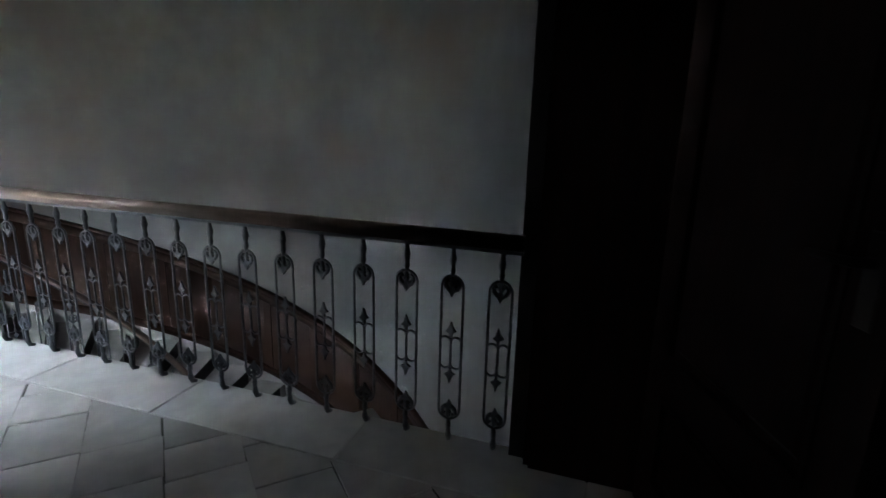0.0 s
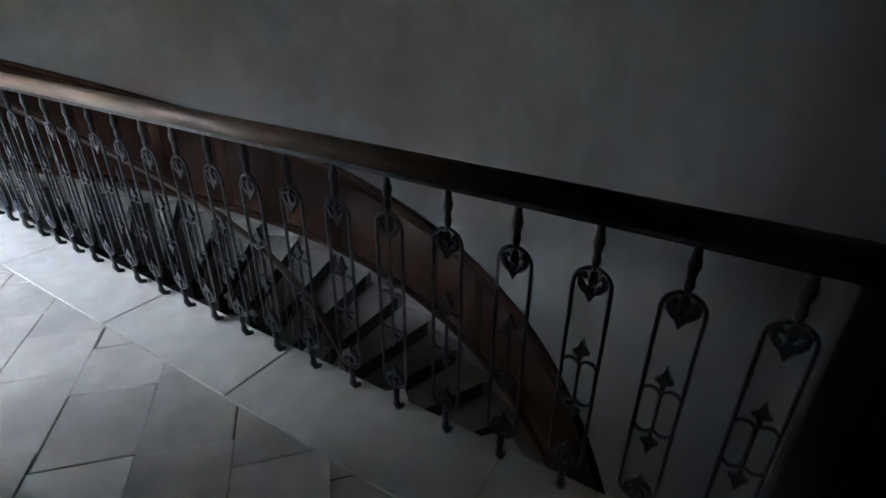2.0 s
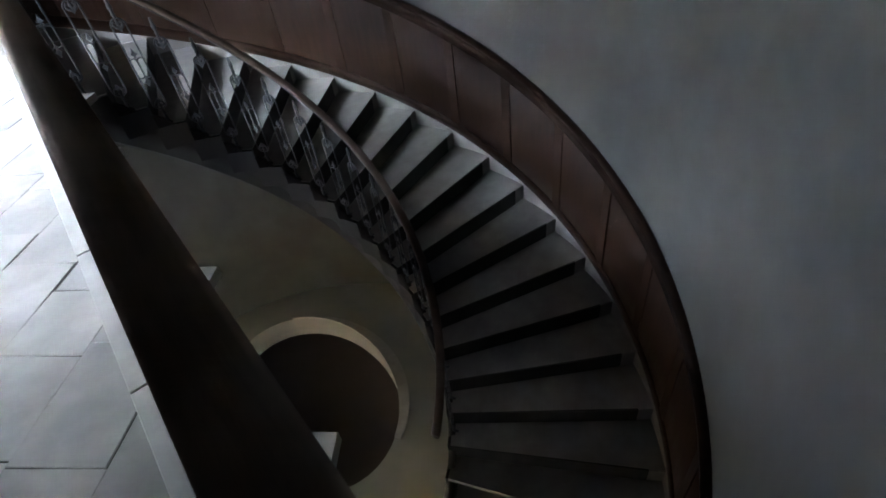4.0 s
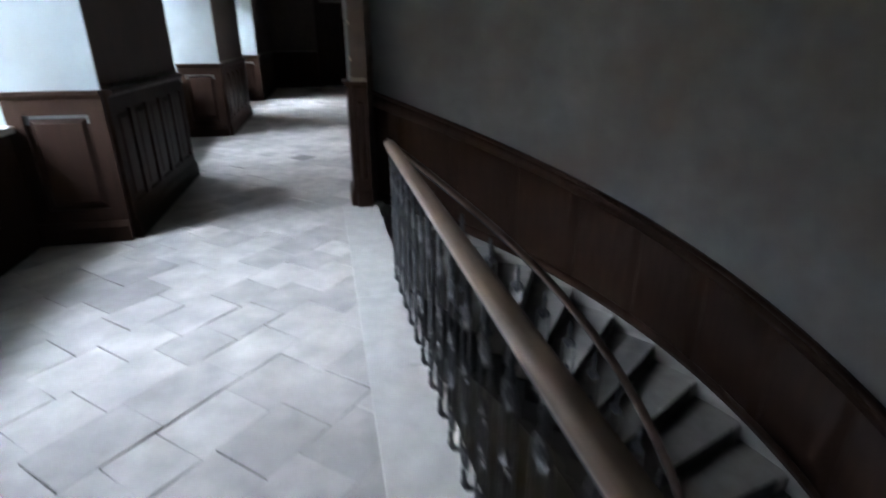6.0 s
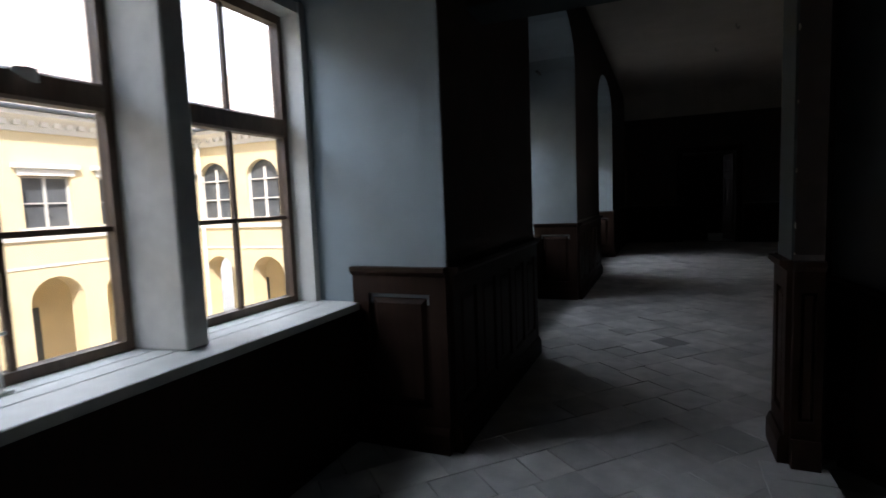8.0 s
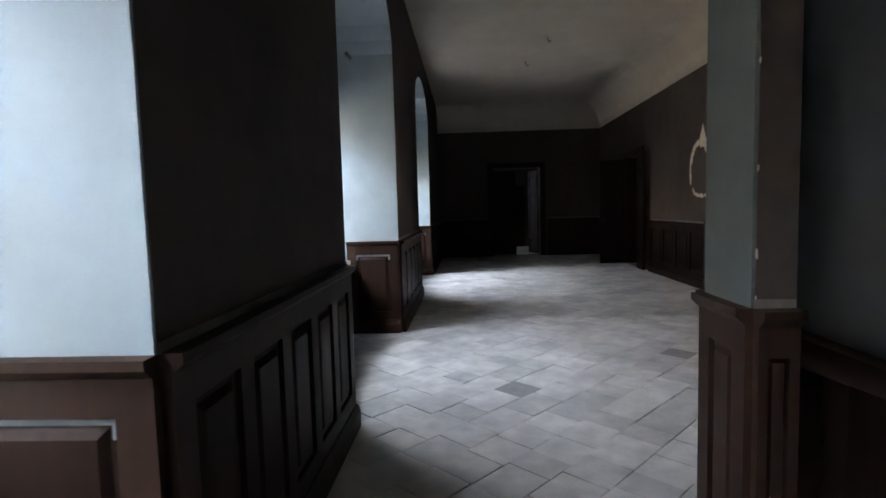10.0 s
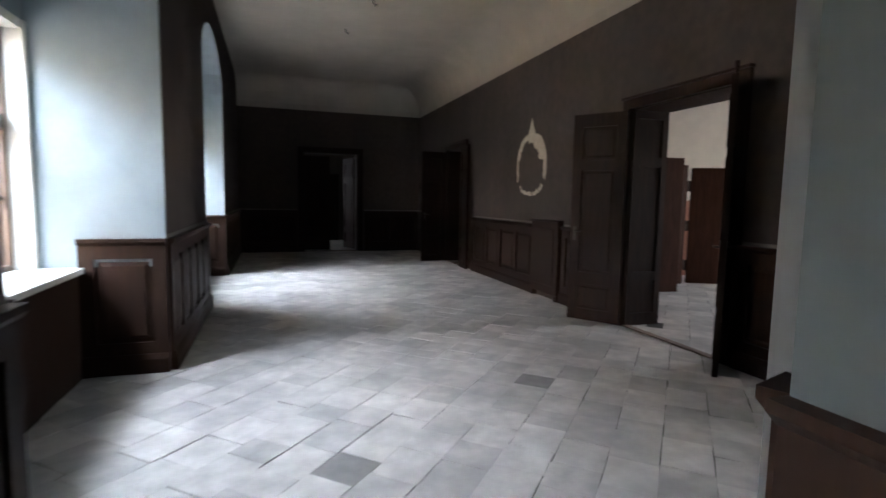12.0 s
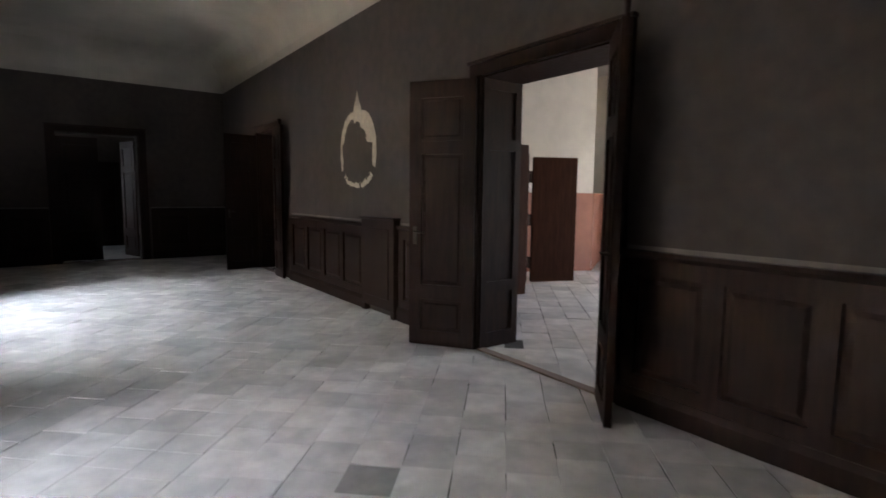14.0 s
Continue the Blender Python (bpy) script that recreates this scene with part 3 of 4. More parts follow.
def baluster(th_name, label, group, height, m):
    """A cast-iron baluster: short foot, twin bars closed by an arch at both ends with a lily in each, paired small arches with spears, and a turned neck."""
    th = root(th_name, label, "baluster", m, group)
    h = height
    w = 0.04
    top, low = h * 0.8, h * 0.155
    for s in (-1, 1):
        bm = bmesh.new()
        turn = [i * math.pi / 12 for i in range(1, 6)]
        pts = [(0, 0.003 * s, low - w)] + [(0, s * w * math.sin(q), low - w * math.cos(q)) for q in turn] + [(0, s * w, low), (0, s * w, top)]
        pts += [(0, s * w * math.cos(q), top + w * math.sin(q)) for q in turn] + [(0, 0.003 * s, top + w)]
        tube(bm, pts, 0.0052, 6, up=(1, 0, 0))
        part("side_bar", bm, IRON, th, smooth=True)
    bm = bmesh.new()
    tube(bm, [(0, 0, top + w - 0.004), (0, 0, h * 0.88), (0, 0, h * 0.9), (0, 0, h * 0.935), (0, 0, h * 0.965), (0, 0, h)], [0.006, 0.011, 0.008, 0.014, 0.009, 0.008], 8, up=(1, 0, 0))
    part("neck", bm, IRON, th, smooth=True)
    for z, flip, name in ((top, 1, "leaf_crown"), (low, -1, "rosette")):
        bm = bmesh.new()
        leaf_crown(bm, z, flip)
        part(name, bm, IRON, th, "cast lily crown")
    for z, flip in ((h * 0.54, 1), (h * 0.38, -1)):
        bm = bmesh.new()
        prism(bm, [(-0.005, 0, z + flip * 0.062), (-0.005, 0.009, z + flip * 0.036), (-0.005, 0.019, z + flip * 0.024), (-0.005, 0.006, z + flip * 0.016), (-0.005, 0.004, z), (-0.005, -0.004, z), (-0.005, -0.006, z + flip * 0.016), (-0.005, -0.019, z + flip * 0.024), (-0.005, -0.009, z + flip * 0.036)], (0.01, 0, 0))
        for s in (-1, 1):
            tube(bm, [(0, s * (w * 0.5 + w * 0.5 * math.cos(q)), z - flip * (0.02 - 0.022 * math.sin(q))) for q in [i * math.pi / 7 for i in range(8)]], 0.0042, 5, up=(1, 0, 0))
        part("spear_tie", bm, IRON, th, "spear on a pair of small arches")
    bm = bmesh.new()
    tube(bm, [(0, 0, h * 0.385), (0, 0, h * 0.535)], 0.0048, 5, up=(1, 0, 0))
    part("middle_bar", bm, IRON, th)
    bm = bmesh.new()
    tube(bm, [(0, 0, low - w + 0.004), (0, 0, h * 0.075), (0, 0, h * 0.05), (0, 0, h * 0.015), (0.008, 0, -0.01), (0.03, 0, -0.02)], [0.007, 0.011, 0.008, 0.012, 0.011, 0.009], 8, up=(0, 1, 0))
    part("foot", bm, IRON, th, "short foot bent over the slab", smooth=True)
    return th


Y_NEAR, Y_FAR = -5.42, -1.5
count = 23
first = None
for i in range(count):
    y = Y_FAR - 0.03 - i * (Y_FAR - Y_NEAR - 0.1) / (count - 1)
    m = Matrix.Translation((-0.005, y, 0.03))
    if first is None:
        first = baluster("baluster", "black cast-iron baluster of the landing balustrade", "landing balusters", RAIL_TOP - 0.085, m)
    else:
        copy_thing(first, m)


def rail_profile(bm, pts, w, hgt):
    """A moulded rail: rounded top, narrower foot, along points with the rail's top at their height."""
    prof = [(-w * 0.32, -hgt), (w * 0.32, -hgt), (w * 0.36, -hgt * 0.72), (w * 0.5, -hgt * 0.6), (w * 0.5, -hgt * 0.3), (w * 0.38, -hgt * 0.08), (w * 0.16, 0), (-w * 0.16, 0), (-w * 0.38, -hgt * 0.08), (-w * 0.5, -hgt * 0.3), (-w * 0.5, -hgt * 0.6), (-w * 0.36, -hgt * 0.72)]
    rings = []
    pts = [Vector(p) for p in pts]
    for i, p in enumerate(pts):
        d = pts[min(i + 1, len(pts) - 1)] - pts[max(i - 1, 0)]
        s = d.cross(Vector((0, 0, 1))).normalized()
        rings.append([bm.verts.new(p + s * a + Vector((0, 0, b))) for a, b in prof])
    for a, b in zip(rings, rings[1:]):
        for k in range(len(prof)):
            bm.faces.new((a[k], a[(k + 1) % len(prof)], b[(k + 1) % len(prof)], b[k]))
    bm.faces.new(rings[0])
    bm.faces.new(rings[-1][::-1])
    return bm


hr = root("handrail", "worn brown wooden handrail on the iron landing balustrade", "handrail")
part("rail", rail_profile(bmesh.new(), [(-0.005, Y_NEAR, RAIL_TOP), (-0.005, Y_FAR + 0.03, RAIL_TOP)], 0.06, 0.05), RAILWOOD, hr, smooth=True)
part("iron_strip", box(bmesh.new(), -0.02, 0.01, Y_NEAR, Y_FAR + 0.02, RAIL_TOP - 0.064, RAIL_TOP - 0.052), IRON, hr, "iron core strip")
hs = root("stair_handrail", "dark curved handrail spiralling down along the well", "handrail")
part("rail", rail_profile(bmesh.new(), [(*ellipse(IA + 0.03, IB + 0.03, d), stair_z(d) + 0.83) for d in range(0, 150, 3)], 0.055, 0.045), DARKRAIL, hs, smooth=True)
part("iron_strip", rail_profile(bmesh.new(), [(*ellipse(IA + 0.03, IB + 0.03, d), stair_z(d) + 0.782) for d in range(0, 150, 3)], 0.03, 0.01), IRON, hs, "iron core strip")
first = None
for n in range(1, 18):
    d = STEP_A * n - 4.6
    x, y = ellipse(IA + 0.03, IB + 0.03, d)
    m = pose(x, y, -n * STEP_H, 0, 0, -d + 90) @ Matrix.Translation((0, 0, 0.02))
    if first is None:
        first = baluster("stair_baluster", "black cast-iron baluster on a stair tread", "stair balusters", 0.83 - 0.06, m)
    else:
        copy_thing(first, m)


# ---- doors ----


def door_leaf(name, label, m, w, h, material, group="", handle=0.0, panels=((0.12, 0.42), (0.54, 1.72), (1.82, 2.2)), t=0.045):
    """A panelled leaf: local x along the width from the hinge, y its thickness, z up."""
    th = root(name, label, "door", m, group)
    st = 0.1
    bm = bmesh.new()
    box(bm, 0, st, -t / 2, t / 2, 0, h)
    box(bm, w - st, w, -t / 2, t / 2, 0, h)
    zs = [0] + [z * h / 2.33 for pr in panels for z in pr] + [h]
    for a, b in zip(zs[::2], zs[1::2]):
        box(bm, st, w - st, -t / 2, t / 2, a, b)
    part("leaf_frame", bm, material, th)
    for z0, z1 in panels:
        z0, z1 = z0 * h / 2.33, z1 * h / 2.33
        bm = bmesh.new()
        box(bm, st, w - st, -0.008, 0.008, z0, z1)
        g = 0.035
        for s in (-1, 1):
            o = [(st, z0), (w - st, z0), (w - st, z1), (st, z1)]
            q = [(st + g, z0 + g), (w - st - g, z0 + g), (w - st - g, z1 - g), (st + g, z1 - g)]
            A = [bm.verts.new((x, s * 0.009, z)) for x, z in o]
            B = [bm.verts.new((x, s * 0.009, z)) for x, z in q]
            C = [bm.verts.new((x + (0.012 if i in (0, 3) else -0.012), s * 0.016, z + (0.012 if i < 2 else -0.012))) for i, (x, z) in enumerate(q)]
            for u, v in ((A, B), (B, C)):
                for k in range(4):
                    bm.faces.new((u[k], u[(k + 1) % 4], v[(k + 1) % 4], v[k]))
            bm.faces.new(C)
        part("door_panel", bm, material, th)
        for s in (-1, 1):
            bm = bmesh.new()
            y = s * (t / 2 - 0.012)
            for a, b, c, d in ((st, w - st, z0, z0 + 0.014), (st, w - st, z1 - 0.014, z1), (st, st + 0.014, z0 + 0.014, z1 - 0.014), (w - st - 0.014, w - st, z0 + 0.014, z1 - 0.014)):
                box(bm, a, b, min(y, y + s * 0.018), max(y, y + s * 0.018), c, d)
            part("moulding", bm, material, th)
    if handle:
        for s in (-1, 1):
            bm = bmesh.new()
            tube(bm, [(w - 0.055, s * 0.02, handle), (w - 0.055, s * 0.06, handle), (w - 0.075, s * 0.068, handle), (w - 0.15, s * 0.064, handle - 0.004)], [0.011, 0.009, 0.009, 0.007], 8)
            hd = part("door_handle", bm, BRASS, th, "dull metal lever handle", smooth=True)
            part("handle_plate", box(bmesh.new(), w - 0.075, w - 0.035, min(s * 0.0225, s * 0.028), max(s * 0.0225, s * 0.028), handle - 0.11, handle + 0.05), BRASS, hd, bevel=0.003)
    return th


def leaf_at(name, label, hinge, tip, h, material, z=0.012, **kw):
    m, w = along(hinge, tip)
    return door_leaf(name, label, Matrix.Translation((0, 0, z)) @ m, w, h, material, **kw)


def casing(name, label, p0, p1, h, depth, material, w=0.13, tread=0.06):
    """A door casing round an opening from p0 to p1; the room lies to the right of the way, depth is the wall's thickness on the left."""
    m, length = along(p0, p1)
    th = root(name, label, "door frame", m, "", "structure")
    for a, b in ((-w, 0.012), (length - 0.012, length + w)):
        bm = bmesh.new()
        box(bm, a, b, -0.035, -0.0005, 0, h)
        box(bm, a + 0.02, b - 0.02, -0.05, -0.035, 0, h)
        part("architrave", bm, material, th)
    bm = bmesh.new()
    box(bm, -w, length + w, -0.035, -0.0005, h, h + 0.1)
    box(bm, -w - 0.012, length + w + 0.012, -0.055, -0.0005, h + 0.1, h + 0.125)
    part("head_board", bm, material, th, "moulded head board")
    for a, b, s in ((0.0, 0.012, 1), (length - 0.012, length, -1)):
        bm = bmesh.new()
        box(bm, a, b, 0, depth, 0, h)
        x0, x1 = (b, b + 0.012) if s > 0 else (a - 0.012, a)
        for c, d in ((0, 0.07), (depth - 0.07, depth)):
            box(bm, x0, x1, c, d, 0, h)
        for c, d in ((0, 0.14), (0.5, 0.6), (1.75, 1.85), (h - 0.1, h)):
            box(bm, x0, x1, 0.07, depth - 0.07, c, d)
        part("lining", bm, material, th, "panelled wooden lining")
    part("lining", box(bmesh.new(), 0.012, length - 0.012, 0, depth, h - 0.014, h - 0.001), material, th)
    part("threshold", box(bmesh.new(), 0.012, length - 0.012, -0.02, tread, -0.03, 0.012), THRESHOLD if tread < 0.1 else WOOD, th, "worn wooden threshold", bevel=0.004)
    return th


# double door on the inner wall, both leaves open
casing("door_frame", "dark wooden casing of the open double door", (RIGHT, 4.46), (RIGHT, 3.14), 2.36, 0.45, DOORWOOD)
leaf_at("door_leaf", "dark brown panelled door leaf standing open", (RIGHT - 0.06, 4.46), (2.3, 4.95), 2.32, DOORWOOD, group="gallery double door", handle=1.02)
leaf_at("door_leaf", "dark brown panelled door leaf opened into the gallery", (RIGHT - 0.06, 3.13), (2.29, 2.8), 2.32, DOORWOOD, group="gallery double door", handle=1.02)
finish("finial", tube(bmesh.new(), [(2.3, 2.8, 2.33), (2.3, 2.8, 2.42)], [0.012, 0.018], 8, up=(1, 0, 0)), DOORWOOD)
ob = bpy.data.objects["finial"]
tagged(ob, "small turned finial on top of a door leaf", "door finial")
# second door further along
casing("door_frame", "dark wooden casing of a half-open door", (RIGHT, 10.6), (RIGHT, 9.55), 2.42, 0.45, DOORWOOD)
leaf_at("door_leaf", "nearly black panelled door leaf standing out into the room", (RIGHT - 0.06, 10.58), (2.08, 10.52), 2.36, DOORWOOD, group="far gallery door", handle=1.02)
leaf_at("door_leaf", "dark brown door leaf folded back near the wall", (RIGHT - 0.08, 9.55), (RIGHT - 0.12, 9.05), 2.4, DOORWOOD, group="far gallery door")
# end door
casing("door_frame", "dark wooden casing of the end door", (-0.26, END), (1.08, END), 2.46, 0.4, DOORWOOD)
leaf_at("door_leaf", "black-brown end door leaf standing ajar", (-0.25, END + 0.36), (0.42, END + 0.32), 2.38, DOORWOOD, group="end door")
leaf_at("door_leaf", "end door leaf swung back into the dark room", (1.06, END + 0.44), (0.87, END + 1.02), 2.38, DOORWOOD, group="end door")
# door beside the stair
casing("door_frame", "wide dark wooden casing of the landing door", (0.0, -5.87), (0.0, -6.94), 2.34, 0.4, DOORWOOD, w=0.4, tread=0.36)
leaf_at("door_leaf", "dark panelled landing door leaf standing open", (-0.06, -5.86), (-0.76, -6.12), 2.3, DOORWOOD, group="landing door", handle=0.98)

# shallow wooden box casing on the panelling beside the double door
bx = root("pipe_casing", "brown wooden box casing set against the panelling", "casing", Matrix.Translation((RIGHT, 6.14, 0)))
part("body", box(bmesh.new(), -0.085, -0.002, -0.37, 0.37, 0.08, 1.08), WOOD, bx, bevel=0.006)
part("panel", box(bmesh.new(), -0.097, -0.0855, -0.27, 0.27, 0.2, 0.98), WOOD, bx, bevel=0.005)
part("cap", box(bmesh.new(), -0.1, -0.002, -0.385, 0.385, 1.08, 1.105), WOOD, bx, bevel=0.006)
for y in (-0.33, 0.33):
    part("foot", box(bmesh.new(), -0.08, -0.01, y - 0.035, y + 0.035, 0, 0.08), WOOD, bx)

# ---- rooms behind the doors ----
bm = bmesh.new()
box(bm, RIGHT + 0.46, 9.2, 8.6, 8.8, -0.1, 3.9)
box(bm, 9.2, 9.4, 1.3, 2.2, -0.1, 3.9)
box(bm, 9.2, 9.4, 4.0, 8.8, -0.1, 3.9)
box(bm, 9.2, 9.4, 2.2, 4.0, -0.1, 0.8)
box(bm, 9.2, 9.4, 2.2, 4.0, 2.8, 3.9)
box(bm, RIGHT + 0.46, 9.2, 1.3, 1.5, -0.1, 3.9)
structure("wall_side_room", bm, CREAMWALL, "blotchy cream walls of the side room", "wall")
bm = bmesh.new()
box(bm, 9.19, 9.1995, 4.0, 8.6, 0, 1.42)
box(bm, 9.19, 9.1995, 1.5, 2.2, 0, 1.42)
box(bm, RIGHT + 0.46, 9.19, 8.59, 8.5995, 0, 1.42)
structure("dado_side_room", bm, RED, "red-brown painted dado of the side room", "dado")
structure("ceiling_side_room", box(bmesh.new(), RIGHT + 0.46, 9.4, 1.3, 8.8, 3.9, 4.05), CEIL, "plain ceiling of the side room", "ceiling")
structure("floor_side_room", box(bmesh.new(), RIGHT + 0.46, 9.4, 1.3, 8.8, -0.2, -0.0065), JOINT, "floor bed of the side room", "floor")
# side room: a chamfer wall with a doorway and two plain leaves
bm = bmesh.new()
prism(bm, [(4.3, 8.59, 0), (7.6, 7.05, 0), (7.68, 7.2, 0), (4.38, 8.59, 0)], (0, 0, 3.9))
structure("wall_side_room_inner", bm, CREAMWALL, "blotchy cream inner wall of the side room", "wall")
bm = bmesh.new()
prism(bm, [(4.32, 8.57, 0), (7.6, 7.04, 0), (7.596, 7.032, 0), (4.316, 8.562, 0)], (0, 0, 1.42))
prism(bm, [(7.6, 7.03, 0), (9.19, 8.0, 0), (9.19, 7.99, 0), (7.61, 7.022, 0)], (0, 0, 1.42))
structure("dado_side_room_inner", bm, RED, "red-brown painted dado band", "dado")


def plain_leaf(label, p0, p1, h):
    m, w = along(p0, p1)
    th = root("plain_door", label, "door", Matrix.Translation((0, 0, 0.03)) @ m, "plain brown leaves")
    part("board", box(bmesh.new(), 0, w, -0.02, 0.02, 0, h), ORANGEWOOD, th, bevel=0.006)
    for z in (0.3, h / 2, h - 0.3):
        part("hinge", box(bmesh.new(), -0.03, 0.0, -0.015, 0.015, z - 0.09, z + 0.09), DOORWOOD, th)
    return th


plain_leaf("plain red-brown door leaf standing open", (5.62, 6.66), (6.27, 6.34), 1.92)
plain_leaf("plain dark brown leaf folded beside the opening", (5.57, 6.7), (4.95, 6.62), 1.92)
plain_leaf("narrow dark brown leaf seen nearly edge-on", (4.5, 6.02), (4.82, 5.98), 2.0)
bm = bmesh.new()
box(bm, 4.4, 5.62, 6.72, 7.3, 0.0, 2.0)
ob = tagged(finish("wardrobe", bm, ORANGEWOOD, None, "", False, 0.01), "red-brown wooden cupboard behind the open leaves", "cupboard")
# end room
bm = bmesh.new()
box(bm, -2.0, -1.6, END + 0.4, 15.1, -0.1, 3.2)
box(bm, -2.0, -1.6, 15.5, 16.8, -0.1, 3.2)
box(bm, -2.0, -1.6, 15.1, 15.5, -0.1, 1.0)
box(bm, -2.0, -1.6, 15.1, 15.5, 2.6, 3.2)
box(bm, -2.0, 2.8, 16.6, 16.8, -0.1, 3.2)
box(bm, 2.6, 2.8, END + 0.4, 16.6, -0.1, 3.2)
structure("wall_end_room", bm, PAPER, "dim walls of the room behind the end door", "wall")
structure("ceiling_end_room", box(bmesh.new(), -2.0, 2.8, END + 0.4, 16.8, 3.2, 3.3), CEIL, "ceiling of the end room", "ceiling")
structure("floor_end_room", box(bmesh.new(), -2.0, 2.8, END + 0.4, 16.8, -0.2, -0.01), STONEREST, "stone floor of the end room", "floor")
leaf_at("door_leaf", "dark brown closed door on the far wall of the end room", (0.02, 16.56), (1.03, 16.56), 2.1, DOORWOOD, z=-0.008)
# closets that close the far side of the other doorways
structure("wall_closet", box(bmesh.new(), RIGHT + 0.46, 4.2, 8.85, 11.2, -0.1, 3.2), PAPER, "dark wall behind the far gallery door", "wall")

# unseen box added behind the landing doorway to stop daylight leaking in
bm = bmesh.new()
box(bm, 1.7, 1.8, -7.05, -5.76, -0.3, 2.5)
box(bm, 0.402, 1.7, -7.05, -6.96, -0.3, 2.5)
box(bm, 0.402, 1.7, -5.85, -5.76, -0.3, 2.5)
structure("wall_landing_block", bm, PAPER, "added walls that block light behind the landing door", "wall")
structure("ceiling_landing_block", box(bmesh.new(), 0.402, 1.8, -7.05, -5.76, 2.5, 2.6), DARKCEIL, "added ceiling that blocks light behind the landing door", "ceiling")
structure("floor_landing_closet", box(bmesh.new(), 0.402, 1.7, -6.96, -5.85, -0.3, 0.0), LOWBROWN, "added floor of the light-blocking box behind the landing door", "floor")

# bare plaster mark on the wallpaper, the outline of a removed plaque
rng = random.Random(4)
bm = bmesh.new()
N_MARK = 96
bare, kept, gone = [], [], []
for i in range(N_MARK):
    a = 2 * math.pi * i / N_MARK
    up, side = math.cos(a), math.sin(a)
    squared = lambda v, e: math.copysign(abs(v) ** e, v)
    half = 0.46 if up < 0.1 else 0.46 * (1 - 0.16 * (up - 0.1))
    j = 1 + rng.uniform(-0.02, 0.02)
    y, z = half * squared(side, 0.8) * j, 0.46 * squared(up, 0.72) * j
    finial = 0.0
    if up > 0.9:
        finial = 0.23 if abs(side) < 0.03 else 0.12 if abs(side) < 0.11 else 0.06 if abs(side) < 0.17 else 0.0
    if up > 0.12:
        width = 0.2 if side < -0.25 else 0.14 if side < 0.25 else 0.085
    elif up > -0.35:
        width = 0.085 if side < 0 else 0.05
    else:
        width = 0.05
    width += rng.uniform(-0.015, 0.02)
    f = 1 - width / 0.46
    gone.append(-0.62 < up < -0.42 or rng.random() < (0.12 if up < -0.7 else 0.0))
    bare.append((RIGHT - 0.004, 6.75 + y, 1.9 + z + finial))
    kept.append((RIGHT - 0.004, 6.75 + y * f, 1.9 + z * f))
va = [bm.verts.new(q) for q in bare]
vb = [bm.verts.new(q) for q in kept]
vc = [bm.verts.new((RIGHT - 0.0005, q[1], q[2])) for q in bare]
for i in range(N_MARK):
    k = (i + 1) % N_MARK
    if gone[i]:
        continue
    bm.faces.new((va[i], va[k], vb[k], vb[i]))
    bm.faces.new((va[i], vc[i], vc[k], va[k]))
tagged(finish("plaster_mark", bm, BAREPLASTER), "ragged arched outline of bare cream plaster on wallpaper", "wall mark")

# chipped plaster along the opening's edge
for i, (z, r) in enumerate(((1.2, 0.011), (1.46, 0.007), (1.78, 0.007), (2.12, 0.01), (1.06, 0.007))):
    bm = bmesh.new()
    bmesh.ops.create_icosphere(bm, subdivisions=2, radius=r, matrix=Matrix.Translation((JX + 0.001, JAMB0 + 0.002, z)) @ Matrix.Diagonal((0.35, 0.5, 1.8, 1)))
    for v in bm.verts:
        v.co += Vector((rng.uniform(-1, 1), rng.uniform(-1, 1), rng.uniform(-1, 1))) * r * 0.12
    tagged(finish("plaster_chip", bm, BAREPLASTER), "small chipped patch of bare plaster on the jamb edge", "plaster chip", "jamb chips")

# things in the first niche: hook on the sill, curled scraps on the transom
hk = root("window_hook", "thin white window hook standing on the sill", "hook", Matrix.Translation((-2.6, -1.98, SILL)))
part("rod", tube(bmesh.new(), [(0, 0, 0.0), (-0.004, 0.0, 0.1), (-0.01, 0.005, 0.19)], 0.006, 6, up=(1, 0, 0)), WHITE, hk)
part("foot", tube(bmesh.new(), [(0.0, -0.045, 0.007), (0.0, 0.03, 0.007)], 0.006, 6), WHITE, hk)
part("eye", tube(bmesh.new(), [(-0.01, -0.02, 0.19), (-0.01, 0.03, 0.195)], 0.006, 6), WHITE, hk)
for y, w, hgt in ((-1.78, 0.07, 0.05), (-2.02, 0.045, 0.02)):
    bm = bmesh.new()
    rows = []
    for i in range(7):
        a = i / 6
        rows.append([bm.verts.new((GLAZING + 0.055 + 0.03 * math.sin(a * 2.5) + k * 0.002, y + w * (a - 0.5), 1.88 - hgt * (0.3 + 0.7 * math.sin(a * 2.2)) * (1 - kk))) for kk in (0, 1) for k in (0, 1)])
    for r0, r1 in zip(rows, rows[1:]):
        for q0, q1 in ((0, 1), (1, 3), (3, 2), (2, 0)):
            bm.faces.new((r0[q0], r0[q1], r1[q1], r1[q0]))
    tagged(finish("paper_scrap", bm, WHITE), "curled white scrap hanging on the window transom", "paper scrap")
# shelf bar high in the second niche
tagged(finish("curtain_bar", tube(bmesh.new(), [(PIER - 0.45, 3.9, 3.0), (PIER - 0.45, 4.07, 3.0)], 0.02, 8), IRON), "short dark bracket high in the window niche", "bracket")
# ceiling hooks
for x, y in ((0.4, 7.2), (0.2, 8.6)):
    tagged(finish("ceiling_hook", tube(bmesh.new(), [(x, y, CEILING), (x, y, CEILING - 0.05), (x + 0.03, y, CEILING - 0.08), (x + 0.05, y, CEILING - 0.05)], 0.008, 6, up=(0, 1, 0)), IRON), "small iron hook in the ceiling", "hook", "ceiling hooks")

